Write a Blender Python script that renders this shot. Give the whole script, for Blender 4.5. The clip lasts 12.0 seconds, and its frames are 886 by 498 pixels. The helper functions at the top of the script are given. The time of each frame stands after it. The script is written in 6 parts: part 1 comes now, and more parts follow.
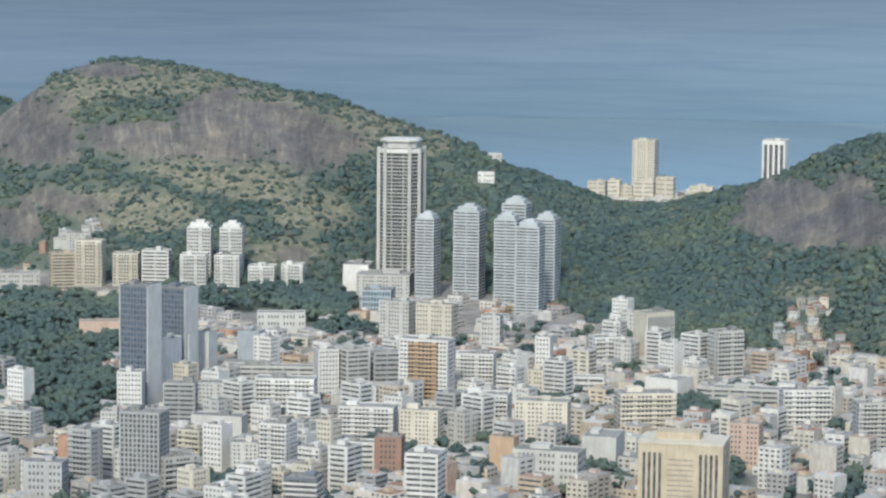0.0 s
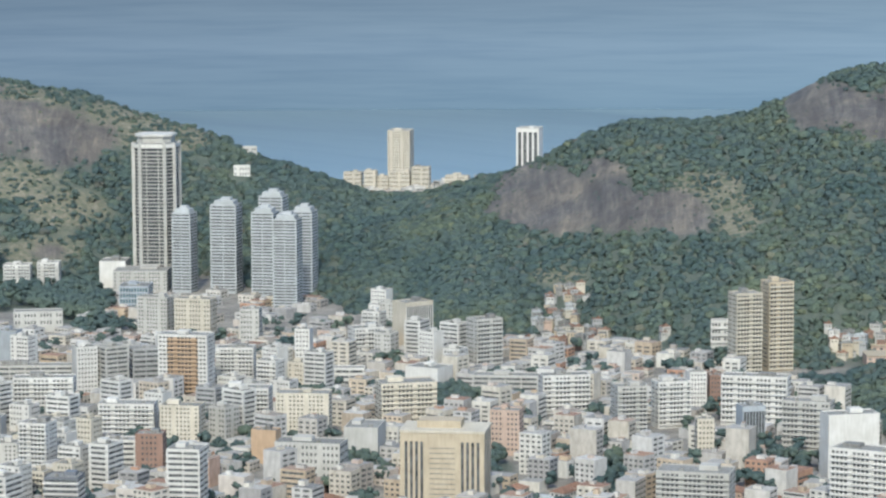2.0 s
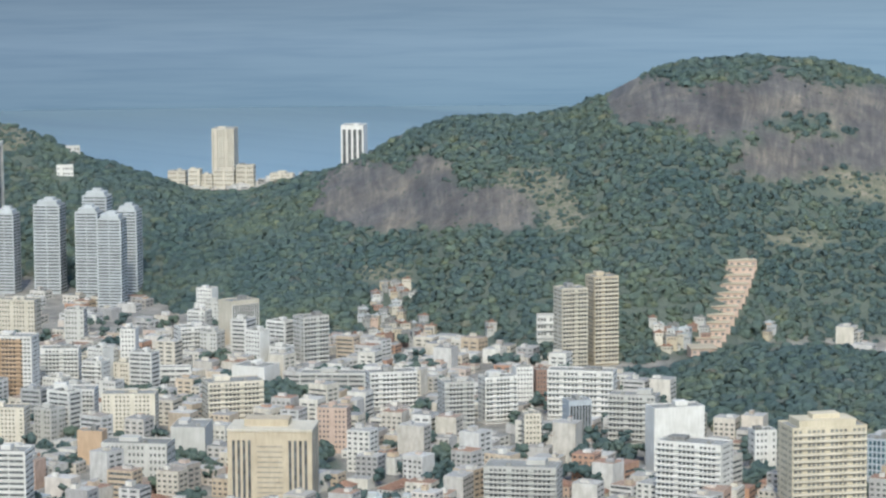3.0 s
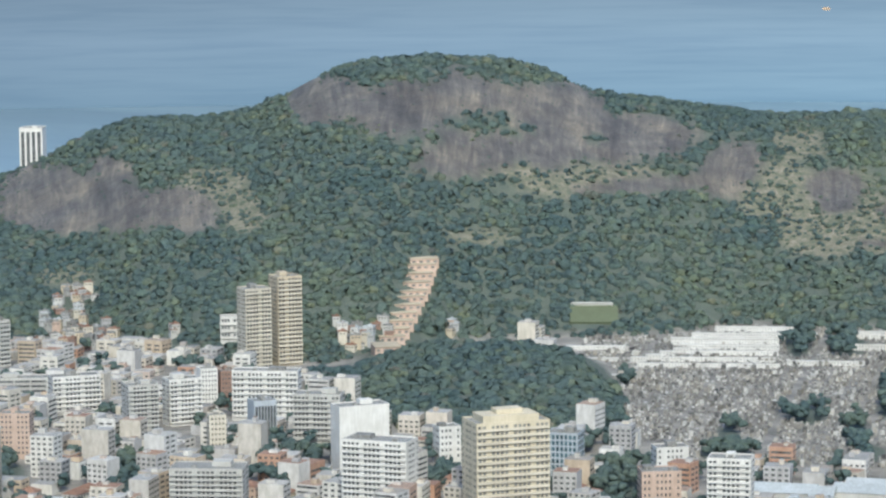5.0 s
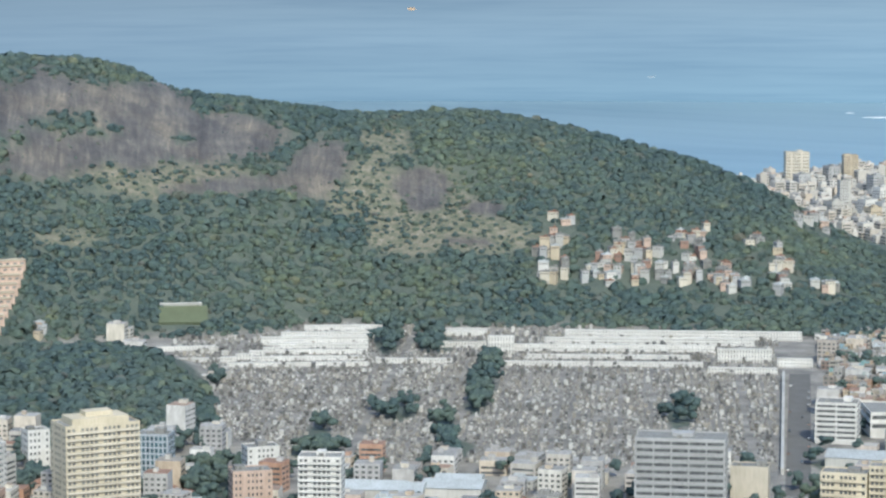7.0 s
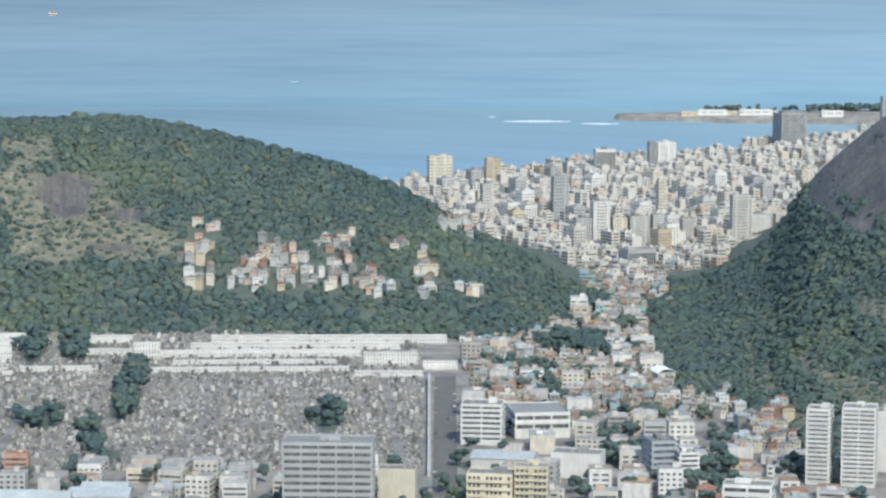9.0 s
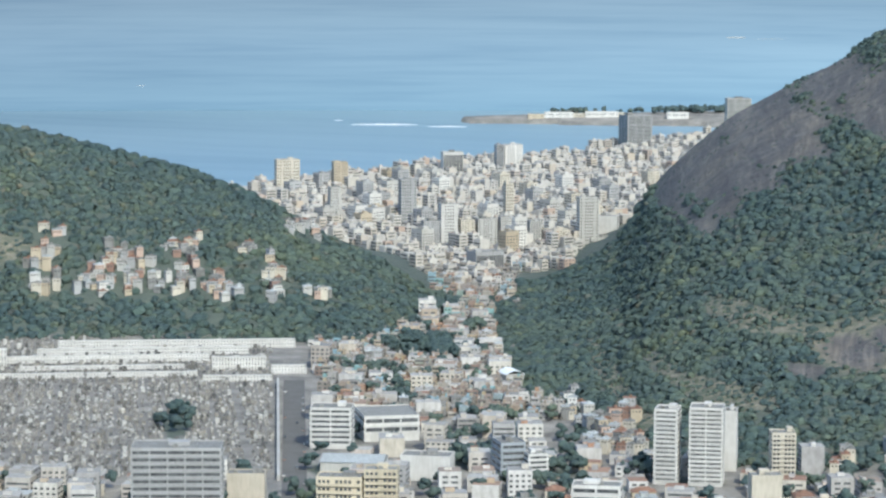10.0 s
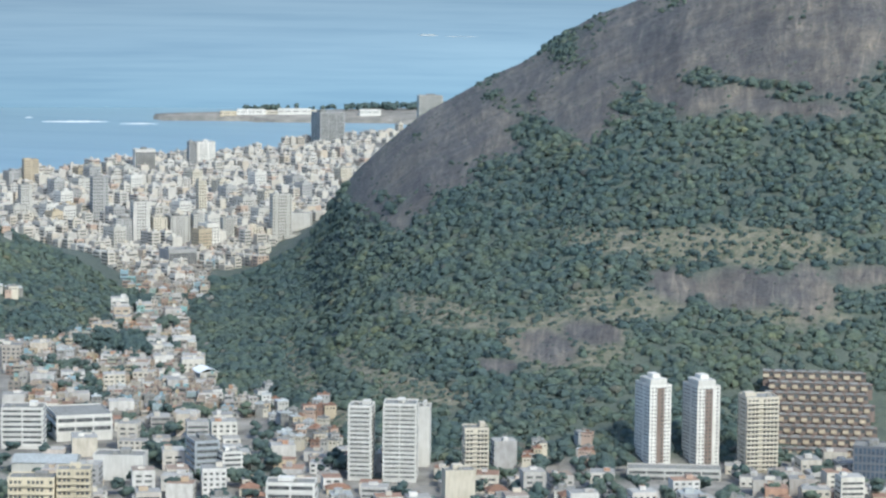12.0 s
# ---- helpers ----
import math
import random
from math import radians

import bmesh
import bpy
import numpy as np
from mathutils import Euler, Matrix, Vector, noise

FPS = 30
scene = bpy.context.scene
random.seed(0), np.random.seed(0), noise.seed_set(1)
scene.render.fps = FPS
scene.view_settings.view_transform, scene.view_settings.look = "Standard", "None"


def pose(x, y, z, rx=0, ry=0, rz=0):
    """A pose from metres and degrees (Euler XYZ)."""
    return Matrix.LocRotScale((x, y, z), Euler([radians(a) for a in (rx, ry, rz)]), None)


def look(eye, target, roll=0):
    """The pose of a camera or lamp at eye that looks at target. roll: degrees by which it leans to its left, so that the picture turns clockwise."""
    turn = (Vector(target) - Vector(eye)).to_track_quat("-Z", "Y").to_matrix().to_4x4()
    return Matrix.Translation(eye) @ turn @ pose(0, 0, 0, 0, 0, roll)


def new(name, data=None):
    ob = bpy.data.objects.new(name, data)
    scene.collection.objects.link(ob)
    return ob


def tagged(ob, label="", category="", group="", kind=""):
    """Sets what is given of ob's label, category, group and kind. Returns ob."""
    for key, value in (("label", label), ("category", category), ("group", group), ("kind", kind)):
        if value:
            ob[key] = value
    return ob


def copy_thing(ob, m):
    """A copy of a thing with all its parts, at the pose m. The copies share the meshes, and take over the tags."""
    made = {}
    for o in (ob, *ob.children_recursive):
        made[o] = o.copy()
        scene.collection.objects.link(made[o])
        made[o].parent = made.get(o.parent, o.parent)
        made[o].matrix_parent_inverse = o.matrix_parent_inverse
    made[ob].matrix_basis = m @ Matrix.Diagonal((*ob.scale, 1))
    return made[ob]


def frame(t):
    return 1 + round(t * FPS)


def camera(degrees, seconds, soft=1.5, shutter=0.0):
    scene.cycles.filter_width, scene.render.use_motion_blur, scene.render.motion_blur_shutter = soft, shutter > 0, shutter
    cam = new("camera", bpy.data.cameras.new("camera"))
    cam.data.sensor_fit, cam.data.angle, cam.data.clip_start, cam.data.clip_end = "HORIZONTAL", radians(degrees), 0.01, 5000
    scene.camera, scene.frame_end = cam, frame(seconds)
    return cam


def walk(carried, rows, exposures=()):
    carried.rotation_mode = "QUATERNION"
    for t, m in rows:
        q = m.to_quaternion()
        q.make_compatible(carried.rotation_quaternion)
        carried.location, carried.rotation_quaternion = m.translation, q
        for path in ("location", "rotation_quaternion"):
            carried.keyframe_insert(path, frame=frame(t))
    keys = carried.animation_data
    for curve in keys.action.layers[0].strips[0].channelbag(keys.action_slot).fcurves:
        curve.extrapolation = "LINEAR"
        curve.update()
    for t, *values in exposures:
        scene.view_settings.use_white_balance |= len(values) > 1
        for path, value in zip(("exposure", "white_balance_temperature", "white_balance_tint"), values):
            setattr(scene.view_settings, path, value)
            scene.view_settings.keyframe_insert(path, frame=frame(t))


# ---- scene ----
LENS = 17.39
cam = camera(LENS, 12.0, soft=2.5)
EYE = Vector((0, 0, 345))          # a lookout above the town, x to the west, y to the south


def aim(bearing, tilt, roll):
    return pose(EYE.x, EYE.y, EYE.z, 90 + tilt, 0, -bearing) @ pose(0, 0, 0, 0, 0, roll)


walk(cam, [(t, aim(b, p, r)) for t, b, p, r in (
    (0, -56.900, -6.615, 0.547),
    (0.5, -56.211, -6.645, 0.428),
    (1, -55.209, -6.694, 0.218),
    (1.5, -53.752, -6.737, -0.061),
    (2, -52.074, -6.765, -0.201),
    (2.5, -50.240, -6.804, -0.283),
    (3, -48.603, -6.837, -0.377),
    (3.2, -47.930, -6.851, -0.421),
    (4.8, -42.859, -6.882, -0.470),
    (5, -42.288, -6.885, -0.479),
    (5.5, -40.409, -6.898, -0.399),
    (6, -38.405, -6.909, -0.342),
    (6.5, -36.143, -6.936, -0.208),
    (7, -34.110, -6.926, -0.044),
    (7.5, -32.064, -6.899, 0.046),
    (7.7, -31.287, -6.894, 0.036),
    (9.3, -26.123, -6.781, 0.186),
    (9.5, -25.492, -6.757, 0.124),
    (10, -24.029, -6.743, 0.188),
    (10.5, -22.446, -6.743, 0.243),
    (11, -20.967, -6.751, 0.320),
    (11.5, -19.381, -6.759, 0.445),
    (12, -17.925, -6.757, 0.635),
)], exposures=[(0, 0.54, 5800, 4), (12, 0.64, 5650, 3)])

# ---------------------------------------------------------------- light
SUN_WAY = Vector((0.75, -0.67, 0.95)).normalized()
world = bpy.data.worlds.new("sky")
scene.world = world
world.use_nodes = True
wn = world.node_tree
sky = wn.nodes.new("ShaderNodeTexSky")
sky.sky_type = "NISHITA"
sky.sun_disc = False
sky.sun_elevation = math.asin(SUN_WAY.z)
sky.sun_rotation = math.atan2(SUN_WAY.x, SUN_WAY.y)
sky.altitude = 300
sky.dust_density = 2.5
wn.links.new(sky.outputs[0], wn.nodes["Background"].inputs[0])
wn.nodes["Background"].inputs[1].default_value = 0.15
sun_data = bpy.data.lights.new("sun", "SUN")
sun_data.energy, sun_data.angle, sun_data.color = 2.3, radians(5.0), (1.0, 0.89, 0.71)
sun = new("sun", sun_data)
sun.matrix_world = look(SUN_WAY * 3000, (0, 0, 0))


# ---------------------------------------------------------------- materials
def material(name):
    m = bpy.data.materials.new(name)
    m.use_nodes = True
    nt = m.node_tree
    return m, nt, nt.nodes["Principled BSDF"]


def add(nt, kind, **values):
    n = nt.nodes.new("ShaderNode" + kind)
    for k, v in values.items():
        n.inputs[k].default_value = v
    return n


def ramp(nt, source, stops):
    n = nt.nodes.new("ShaderNodeValToRGB")
    e = n.color_ramp.elements
    while len(e) < len(stops):
        e.new(0.5)
    for el, (p, c) in zip(e, stops):
        el.position, el.color = p, (*c, 1)
    nt.links.new(source, n.inputs[0])
    return n.outputs[0]


def mixed(nt, kind, fac, a, b):
    n = nt.nodes.new("ShaderNodeMixRGB")
    n.blend_type = kind
    for i, v in enumerate((fac, a, b)):
        if isinstance(v, bpy.types.NodeSocket):
            nt.links.new(v, n.inputs[i])
        elif isinstance(v, (int, float)):
            n.inputs[i].default_value = v if i == 0 else (v, v, v, 1)
        else:
            n.inputs[i].default_value = (*v, 1)
    return n.outputs[0]


def place(nt, scale=(1, 1, 1)):
    g = nt.nodes.new("ShaderNodeNewGeometry")
    m = nt.nodes.new("ShaderNodeMapping")
    m.inputs["Scale"].default_value = scale
    nt.links.new(g.outputs["Position"], m.inputs[0])
    return m.outputs[0]


def cloud(nt, scale, detail=4, stretch=(1, 1, 1), rough=0.6):
    n = add(nt, "TexNoise", Scale=scale, Detail=detail, Roughness=rough)
    nt.links.new(place(nt, stretch), n.inputs["Vector"])
    return n.outputs["Fac"]


def bump(nt, bsdf, height, strength, distance):
    b = add(nt, "Bump", Strength=strength, Distance=distance)
    nt.links.new(height, b.inputs["Height"])
    nt.links.new(b.outputs[0], bsdf.inputs["Normal"])


def paint(name, colour, rough=0.8, spread=0.14, stain=0.14):
    """Weathered facade paint: rain streaks, blotches, a shade of its own for every piece."""
    m, nt, b = material(name)
    info = nt.nodes.new("ShaderNodeObjectInfo")
    own = ramp(nt, info.outputs["Random"], [(0, [1 - spread] * 3), (1, [1 + spread * 0.4] * 3)])
    streak = ramp(nt, cloud(nt, 0.9, 4, (1, 1, 0.12)), [(0.35, (1 - stain, 1 - stain, 1 - stain * 1.1)), (0.62, (1, 1, 1))])
    blot = ramp(nt, cloud(nt, 0.08, 3), [(0.3, (0.86, 0.85, 0.83)), (0.7, (1.04, 1.04, 1.04))])
    c = mixed(nt, "MULTIPLY", 1.0, colour, own)
    c = mixed(nt, "MULTIPLY", 1.0, c, streak)
    c = mixed(nt, "MULTIPLY", 1.0, c, blot)
    nt.links.new(c, b.inputs["Base Color"])
    b.inputs["Roughness"].default_value = rough
    return m


def glass(name, colour, rough=0.25):
    m, nt, b = material(name)
    c = mixed(nt, "MULTIPLY", 1.0, colour, ramp(nt, cloud(nt, 0.35, 2), [(0.3, (0.45, 0.45, 0.45)), (0.7, (1.7, 1.7, 1.6))]))
    nt.links.new(c, b.inputs["Base Color"])
    b.inputs["Roughness"].default_value = rough
    return m


WHITE = paint("white_render", (0.647, 0.631, 0.589))
CREAM = paint("cream_render", (0.581, 0.531, 0.432))
YELLOW = paint("yellow_render", (0.60, 0.53, 0.39))
TAN = paint("tan_render", (0.498, 0.423, 0.307))
GREY = paint("grey_render", (0.39, 0.39, 0.382))
PALE = paint("pale_concrete", (0.481, 0.469, 0.432))
BLUEGREY = paint("bluegrey_render", (0.37, 0.40, 0.425))
ORANGE = paint("orange_render", (0.46, 0.33, 0.215))
BRICKRED = paint("brick_render", (0.299, 0.191, 0.145))
DARK = paint("dark_cladding", (0.17, 0.18, 0.20), 0.5)
PINK = paint("pinkish_render", (0.52, 0.39, 0.31))
CEMENT = paint("roof_cement", (0.299, 0.295, 0.282), 0.9, 0.2, 0.45)
TILE = paint("clay_roof_tiles", (0.307, 0.178, 0.124), 0.9, 0.25, 0.4)
SHEET = paint("corrugated_sheet", (0.498, 0.523, 0.523), 0.6, 0.2, 0.3)
PANE = glass("window_glass", (0.09, 0.0945, 0.099))
BLUEPANE = glass("blue_curtain_glass", (0.0675, 0.09, 0.126), 0.15)
# Grey glazing with the shade of balcony openings put into its colour.
SHADE_PANE = glass("shaded_balcony", (0.144, 0.144, 0.14), 0.7)
TEALPANE = glass("teal_curtain_glass", (0.055, 0.095, 0.115), 0.15)
ASPHALT = paint("asphalt", (0.155, 0.15, 0.14), 1.0)
GRASS = paint("worn_grass", (0.12, 0.14, 0.08), 0.95)
FOAM = paint("sea_foam", (0.85, 0.87, 0.88), 0.7, 0.02, 0.1)
PALEBLUE = paint("pale_bluish_render", (0.48, 0.50, 0.505))
TOWERPANE = glass("dark_tower_glass", (0.035, 0.04, 0.045), 0.5)
BROWN = paint("brown_render", (0.225, 0.175, 0.148))

# ---------------------------------------------------------------- the lie of the land
# Hills by bearing from the lookout: foot distance, ridge distance, ridge height.
def smooth_interp(b, xs, ys):
    xs, ys = np.asarray(xs, float), np.asarray(ys, float)
    out = 0
    for o, w in ((-0.35, 0.25), (0, 0.5), (0.35, 0.25)):
        out = out + w * np.interp(b + o, xs, ys)
    return out


EAST_HILL = dict(b=[-74, -70, -66.6, -65.63, -65.08, -64.53, -63.65, -62.88, -62.1, -61.2, -60.66, -59.5, -58.4, -57.4, -56.74, -56.18, -55.4, -54.5, -54, -53.4, -52.2, -51, -50],
         foot=[2900, 2850, 2750, 2740, 2720, 2700, 2670, 2640, 2610, 2590, 2580, 2600, 2650, 2660, 2640, 2600, 2540, 2460, 2430, 2370, 2330, 2300, 2290],
         ridge=[3150, 3150, 3080, 3060, 3050, 3050, 3050, 3050, 3050, 3030, 3020, 2990, 2960, 2940, 2920, 2900, 2880, 2850, 2840, 2820, 2800, 2780, 2780],
         high=[60, 90, 80, 130, 155, 177, 187, 191, 184, 174, 166, 157, 141, 125, 121, 101, 91, 82, 71, 62, 67, 69, 5],
         bend=0.45, back=350, pitch=4.3, see=(-66.5, -50.5), wood='dense subtropical forest on the hillside above the towers')
MIDDLE_HILL = dict(b=[-54.5, -53.5, -52.5, -51.3, -50.75, -50.2, -49.74, -49.18, -48.5, -46.83, -45.93, -45.15, -44.6, -43.71, -41.9, -41.1, -40.2, -39.65, -39.1, -38, -36.86, -35.74, -34.86, -34.1, -33, -31.8, -30.77, -29.64, -28.75, -27.96, -27.4, -26.95, -26.28, -25.16, -24.4, -24],
         foot=[2420, 2380, 2270, 2240, 2250, 2260, 2280, 2290, 2220, 2130, 2115, 2110, 2110, 2130, 2200, 2230, 2235, 2230, 2230, 2240, 2290, 2305, 2290, 2270, 2275, 2280, 2275, 2265, 2255, 2250, 2245, 2240, 2235, 2240, 2360, 2400],
         ridge=[2800, 2800, 2790, 2760, 2740, 2720, 2710, 2700, 2690, 2680, 2670, 2660, 2650, 2650, 2650, 2650, 2650, 2650, 2650, 2650, 2660, 2670, 2680, 2680, 2680, 2670, 2650, 2630, 2610, 2590, 2570, 2560, 2550, 2520, 2500, 2480],
         high=[5, 57, 64, 81, 91, 105, 114, 131, 143, 147, 153, 174, 188, 199, 200, 198, 185, 175, 163, 159, 152, 147, 146, 149, 144, 131, 121, 111, 101, 91, 80, 66, 50, 32, 10, 6],
         bend=0.3, back=400, pitch=4.0, see=(-54, -24), wood='dense subtropical forest on the granite hill behind the cemetery')
KNOLL = dict(b=[-46, -45.2, -44.2, -43.3, -42.3, -41.2, -40.24, -39.68, -39.1, -38.66, -38.3],
         foot=[2020, 1990, 1910, 1835, 1815, 1808, 1808, 1812, 1820, 1865, 1900],
         ridge=[2060, 2050, 2060, 2060, 2050, 2040, 2030, 2010, 1980, 1945, 1940],
         high=[5, 7, 6, 18, 27, 28, 27, 24, 13, 3, 5],
         bend=0.3, back=170, pitch=4.2, see=(-46, -38.2), wood='wooded knoll beside the cemetery')
WEST_MOUNTAIN = dict(b=[-24, -23.47, -23.0, -22.3, -21.34, -21.1, -20.45, -20, -19.56, -18.9, -18.45, -17.8, -17, -16.67, -16.1, -15.56, -15, -14.35, -12.5, -10, -7, -3, 4, 12],
         foot=[2420, 2390, 2020, 1850, 1800, 1790, 1775, 1765, 1760, 1750, 1745, 1740, 1740, 1740, 1745, 1745, 1745, 1745, 1760, 1780, 1800, 1850, 1900, 2100],
         ridge=[2450, 2440, 2500, 2570, 2640, 2660, 2700, 2740, 2750, 2750, 2750, 2750, 2750, 2750, 2750, 2750, 2740, 2730, 2700, 2660, 2650, 2700, 2800, 2800],
         high=[5, -1, 8, 10, 10, 23, 29, 73, 98, 126, 145, 162, 184, 194, 205, 226, 245, 256, 297, 339, 348, 292, 192, 5],
         bend=0.35, back=500, pitch=3.7, see=(-24, -8.2), wood='dense forest on the steep granite mountain')
CAPE = dict(b=[-72, -66.5, -65.6, -65.2, -64, -63.5],
         foot=[3650, 3700, 3700, 3720, 3800, 3800],
         ridge=[3950, 4000, 4000, 4000, 4000, 4000],
         high=[110, 94, 86, 73, 8, 4],
         bend=0.4, back=260, pitch=12, see=(-66.5, -64.5), wood='distant wooded headland by the ocean')
SPIT = dict(b=[-23.9, -23.4, -22, -20.5, -19.4, -18, -12],
         foot=[4640, 4620, 4610, 4605, 4600, 4560, 4500],
         ridge=[4665, 4665, 4680, 4690, 4700, 4720, 4750],
         high=[3, 9, 12, 14, 16, 18, 20],
         bend=0.2, back=90, pitch=16, see=(-24, -17), wood='')
HILLS = [EAST_HILL, MIDDLE_HILL, KNOLL, WEST_MOUNTAIN, CAPE, SPIT]
COAST_B = [-110, -80, -66, -58, -55, -53, -50, -45, -35, -29, -28, -26.4, -23, -19.7, -18.6, -17, -15, -13, 20]
COAST_R = [3600, 3600, 3500, 3380, 3330, 3440, 3460, 3350, 3250, 3440, 3480, 3560, 3830, 4170, 4320, 4560, 4800, 4860, 4860]


def fbm(x, y, scale, seed=0, octaves=4):
    """Smooth value noise on arrays."""
    total, amp, norm = 0, 1.0, 0
    rs = np.random.RandomState(seed)
    table = rs.rand(128, 128)
    for o in range(octaves):
        u, v = x / scale * 2 ** o + 17.3 * o, y / scale * 2 ** o + 5.1 * o
        i, j = np.floor(u).astype(int), np.floor(v).astype(int)
        f, g = u - i, v - j
        f, g = f * f * (3 - 2 * f), g * g * (3 - 2 * g)
        i0, j0, i1, j1 = i % 128, j % 128, (i + 1) % 128, (j + 1) % 128
        n = (table[i0, j0] * (1 - f) + table[i1, j0] * f) * (1 - g) + (table[i0, j1] * (1 - f) + table[i1, j1] * f) * g
        total, norm, amp = total + n * amp, norm + amp, amp * 0.5
    return total / norm - 0.5


def hill_height(h, b, r):
    foot = smooth_interp(b, h["b"], h["foot"])
    top = smooth_interp(b, h["b"], h["ridge"])
    z1 = smooth_interp(b, h["b"], h["high"])
    u = np.clip((r - foot) / (top - foot), 0, 1)
    lift = h["bend"] * u * u * (3 - 2 * u) + (1 - h["bend"]) * np.sin(u * math.pi / 2)
    back = np.clip((r - top) / h["back"], 0, 1)
    return (z1 - 5) * lift * (1 - back * back * (3 - 2 * back))


def coast(b):
    """Distance of the water's edge at a bearing."""
    return smooth_interp(b, COAST_B, COAST_R)


def land(x, y, rough=True):
    x, y = np.asarray(x, float), np.asarray(y, float)
    b, r = np.degrees(np.arctan2(x, y)), np.hypot(x, y)
    hills = np.zeros_like(x)
    for h in HILLS:
        z = hill_height(h, b, r)
        if rough:
            z = z + np.clip(z / 40, 0, 1) * (fbm(x, y, 170, 3) * 10 + fbm(x, y, 45, 4) * 4)
        hills = np.maximum(hills, z)
    shore = np.clip((coast(b) - r) / 40, -3, 1)
    return np.maximum(hills, 0) + np.where((hills > 6) | ((r > 4400) & (hills > 0.4)), 5, 4 * shore + 1)

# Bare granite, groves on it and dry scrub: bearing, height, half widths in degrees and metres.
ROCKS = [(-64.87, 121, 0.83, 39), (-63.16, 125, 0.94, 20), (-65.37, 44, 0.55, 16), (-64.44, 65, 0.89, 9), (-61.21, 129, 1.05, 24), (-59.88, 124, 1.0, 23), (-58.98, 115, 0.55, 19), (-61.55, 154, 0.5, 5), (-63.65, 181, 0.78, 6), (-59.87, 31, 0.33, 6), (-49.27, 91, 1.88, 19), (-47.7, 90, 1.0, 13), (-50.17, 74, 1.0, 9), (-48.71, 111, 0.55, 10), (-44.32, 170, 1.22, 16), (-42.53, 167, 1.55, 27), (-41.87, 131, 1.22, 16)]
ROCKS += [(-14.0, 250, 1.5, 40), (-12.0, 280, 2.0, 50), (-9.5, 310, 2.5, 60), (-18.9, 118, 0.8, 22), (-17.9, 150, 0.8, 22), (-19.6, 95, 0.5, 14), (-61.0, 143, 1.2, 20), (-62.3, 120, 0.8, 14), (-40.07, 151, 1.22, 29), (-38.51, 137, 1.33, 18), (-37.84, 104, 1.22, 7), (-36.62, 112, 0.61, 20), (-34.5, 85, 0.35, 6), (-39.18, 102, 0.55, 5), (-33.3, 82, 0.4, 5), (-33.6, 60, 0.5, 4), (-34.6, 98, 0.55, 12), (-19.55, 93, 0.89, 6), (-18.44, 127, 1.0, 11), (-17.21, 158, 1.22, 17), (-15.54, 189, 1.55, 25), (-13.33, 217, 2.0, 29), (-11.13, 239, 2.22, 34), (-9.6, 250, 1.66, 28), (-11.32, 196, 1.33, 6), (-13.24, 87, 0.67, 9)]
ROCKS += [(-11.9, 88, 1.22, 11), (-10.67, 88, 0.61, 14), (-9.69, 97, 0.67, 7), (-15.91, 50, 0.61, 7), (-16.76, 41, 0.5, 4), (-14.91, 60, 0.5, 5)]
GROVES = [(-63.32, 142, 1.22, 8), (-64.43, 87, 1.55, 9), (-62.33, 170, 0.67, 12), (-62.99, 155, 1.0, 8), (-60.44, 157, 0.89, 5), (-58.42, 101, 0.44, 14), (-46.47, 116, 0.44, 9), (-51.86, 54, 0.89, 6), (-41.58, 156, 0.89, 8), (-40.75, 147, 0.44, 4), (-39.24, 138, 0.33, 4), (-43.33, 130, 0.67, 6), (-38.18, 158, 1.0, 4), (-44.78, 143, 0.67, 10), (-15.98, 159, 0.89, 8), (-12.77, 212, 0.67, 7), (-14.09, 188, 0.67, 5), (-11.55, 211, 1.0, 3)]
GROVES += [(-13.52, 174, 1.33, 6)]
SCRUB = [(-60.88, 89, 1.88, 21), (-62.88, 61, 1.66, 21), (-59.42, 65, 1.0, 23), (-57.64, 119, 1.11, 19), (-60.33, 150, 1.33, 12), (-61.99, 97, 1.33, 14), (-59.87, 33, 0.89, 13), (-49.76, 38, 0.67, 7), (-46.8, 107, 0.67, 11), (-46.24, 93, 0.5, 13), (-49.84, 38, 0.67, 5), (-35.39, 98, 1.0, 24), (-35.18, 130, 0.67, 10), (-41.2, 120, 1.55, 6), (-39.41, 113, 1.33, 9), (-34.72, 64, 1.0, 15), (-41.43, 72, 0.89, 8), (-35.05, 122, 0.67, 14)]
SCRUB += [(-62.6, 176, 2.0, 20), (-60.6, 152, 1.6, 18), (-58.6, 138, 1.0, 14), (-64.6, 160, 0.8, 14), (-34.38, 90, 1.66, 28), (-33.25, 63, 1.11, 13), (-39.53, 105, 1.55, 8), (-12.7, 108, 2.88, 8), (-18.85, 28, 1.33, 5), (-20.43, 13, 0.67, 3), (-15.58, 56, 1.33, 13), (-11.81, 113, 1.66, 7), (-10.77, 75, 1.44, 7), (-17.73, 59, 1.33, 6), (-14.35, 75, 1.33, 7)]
PARKS = [(-64.67, 2275, 1.68, 228), (-65, 2490, 1.34, 90), (-63.11, 2450, 0.67, 87), (-59.41, 2484, 0.78, 90), (-58.96, 2332, 0.56, 51), (-24.52, 2208, 0.67, 63), (-24.18, 2446, 0.56, 49), (-34.09, 1845, 0.24, 60), (-33.24, 2039, 0.28, 85), (-33.47, 1925, 0.22, 40), (-29.38, 1891, 0.29, 67), (-35.23, 2214, 0.31, 80), (-34.27, 2202, 0.45, 68), (-35.05, 1895, 0.45, 34), (-36.63, 1821, 0.31, 31), (-36.63, 1759, 0.67, 22), (-33.81, 1769, 0.35, 34), (-33.37, 1953, 0.22, 56), (-33.15, 2072, 0.18, 63), (-48.6, 1691, 0.45, 68)]
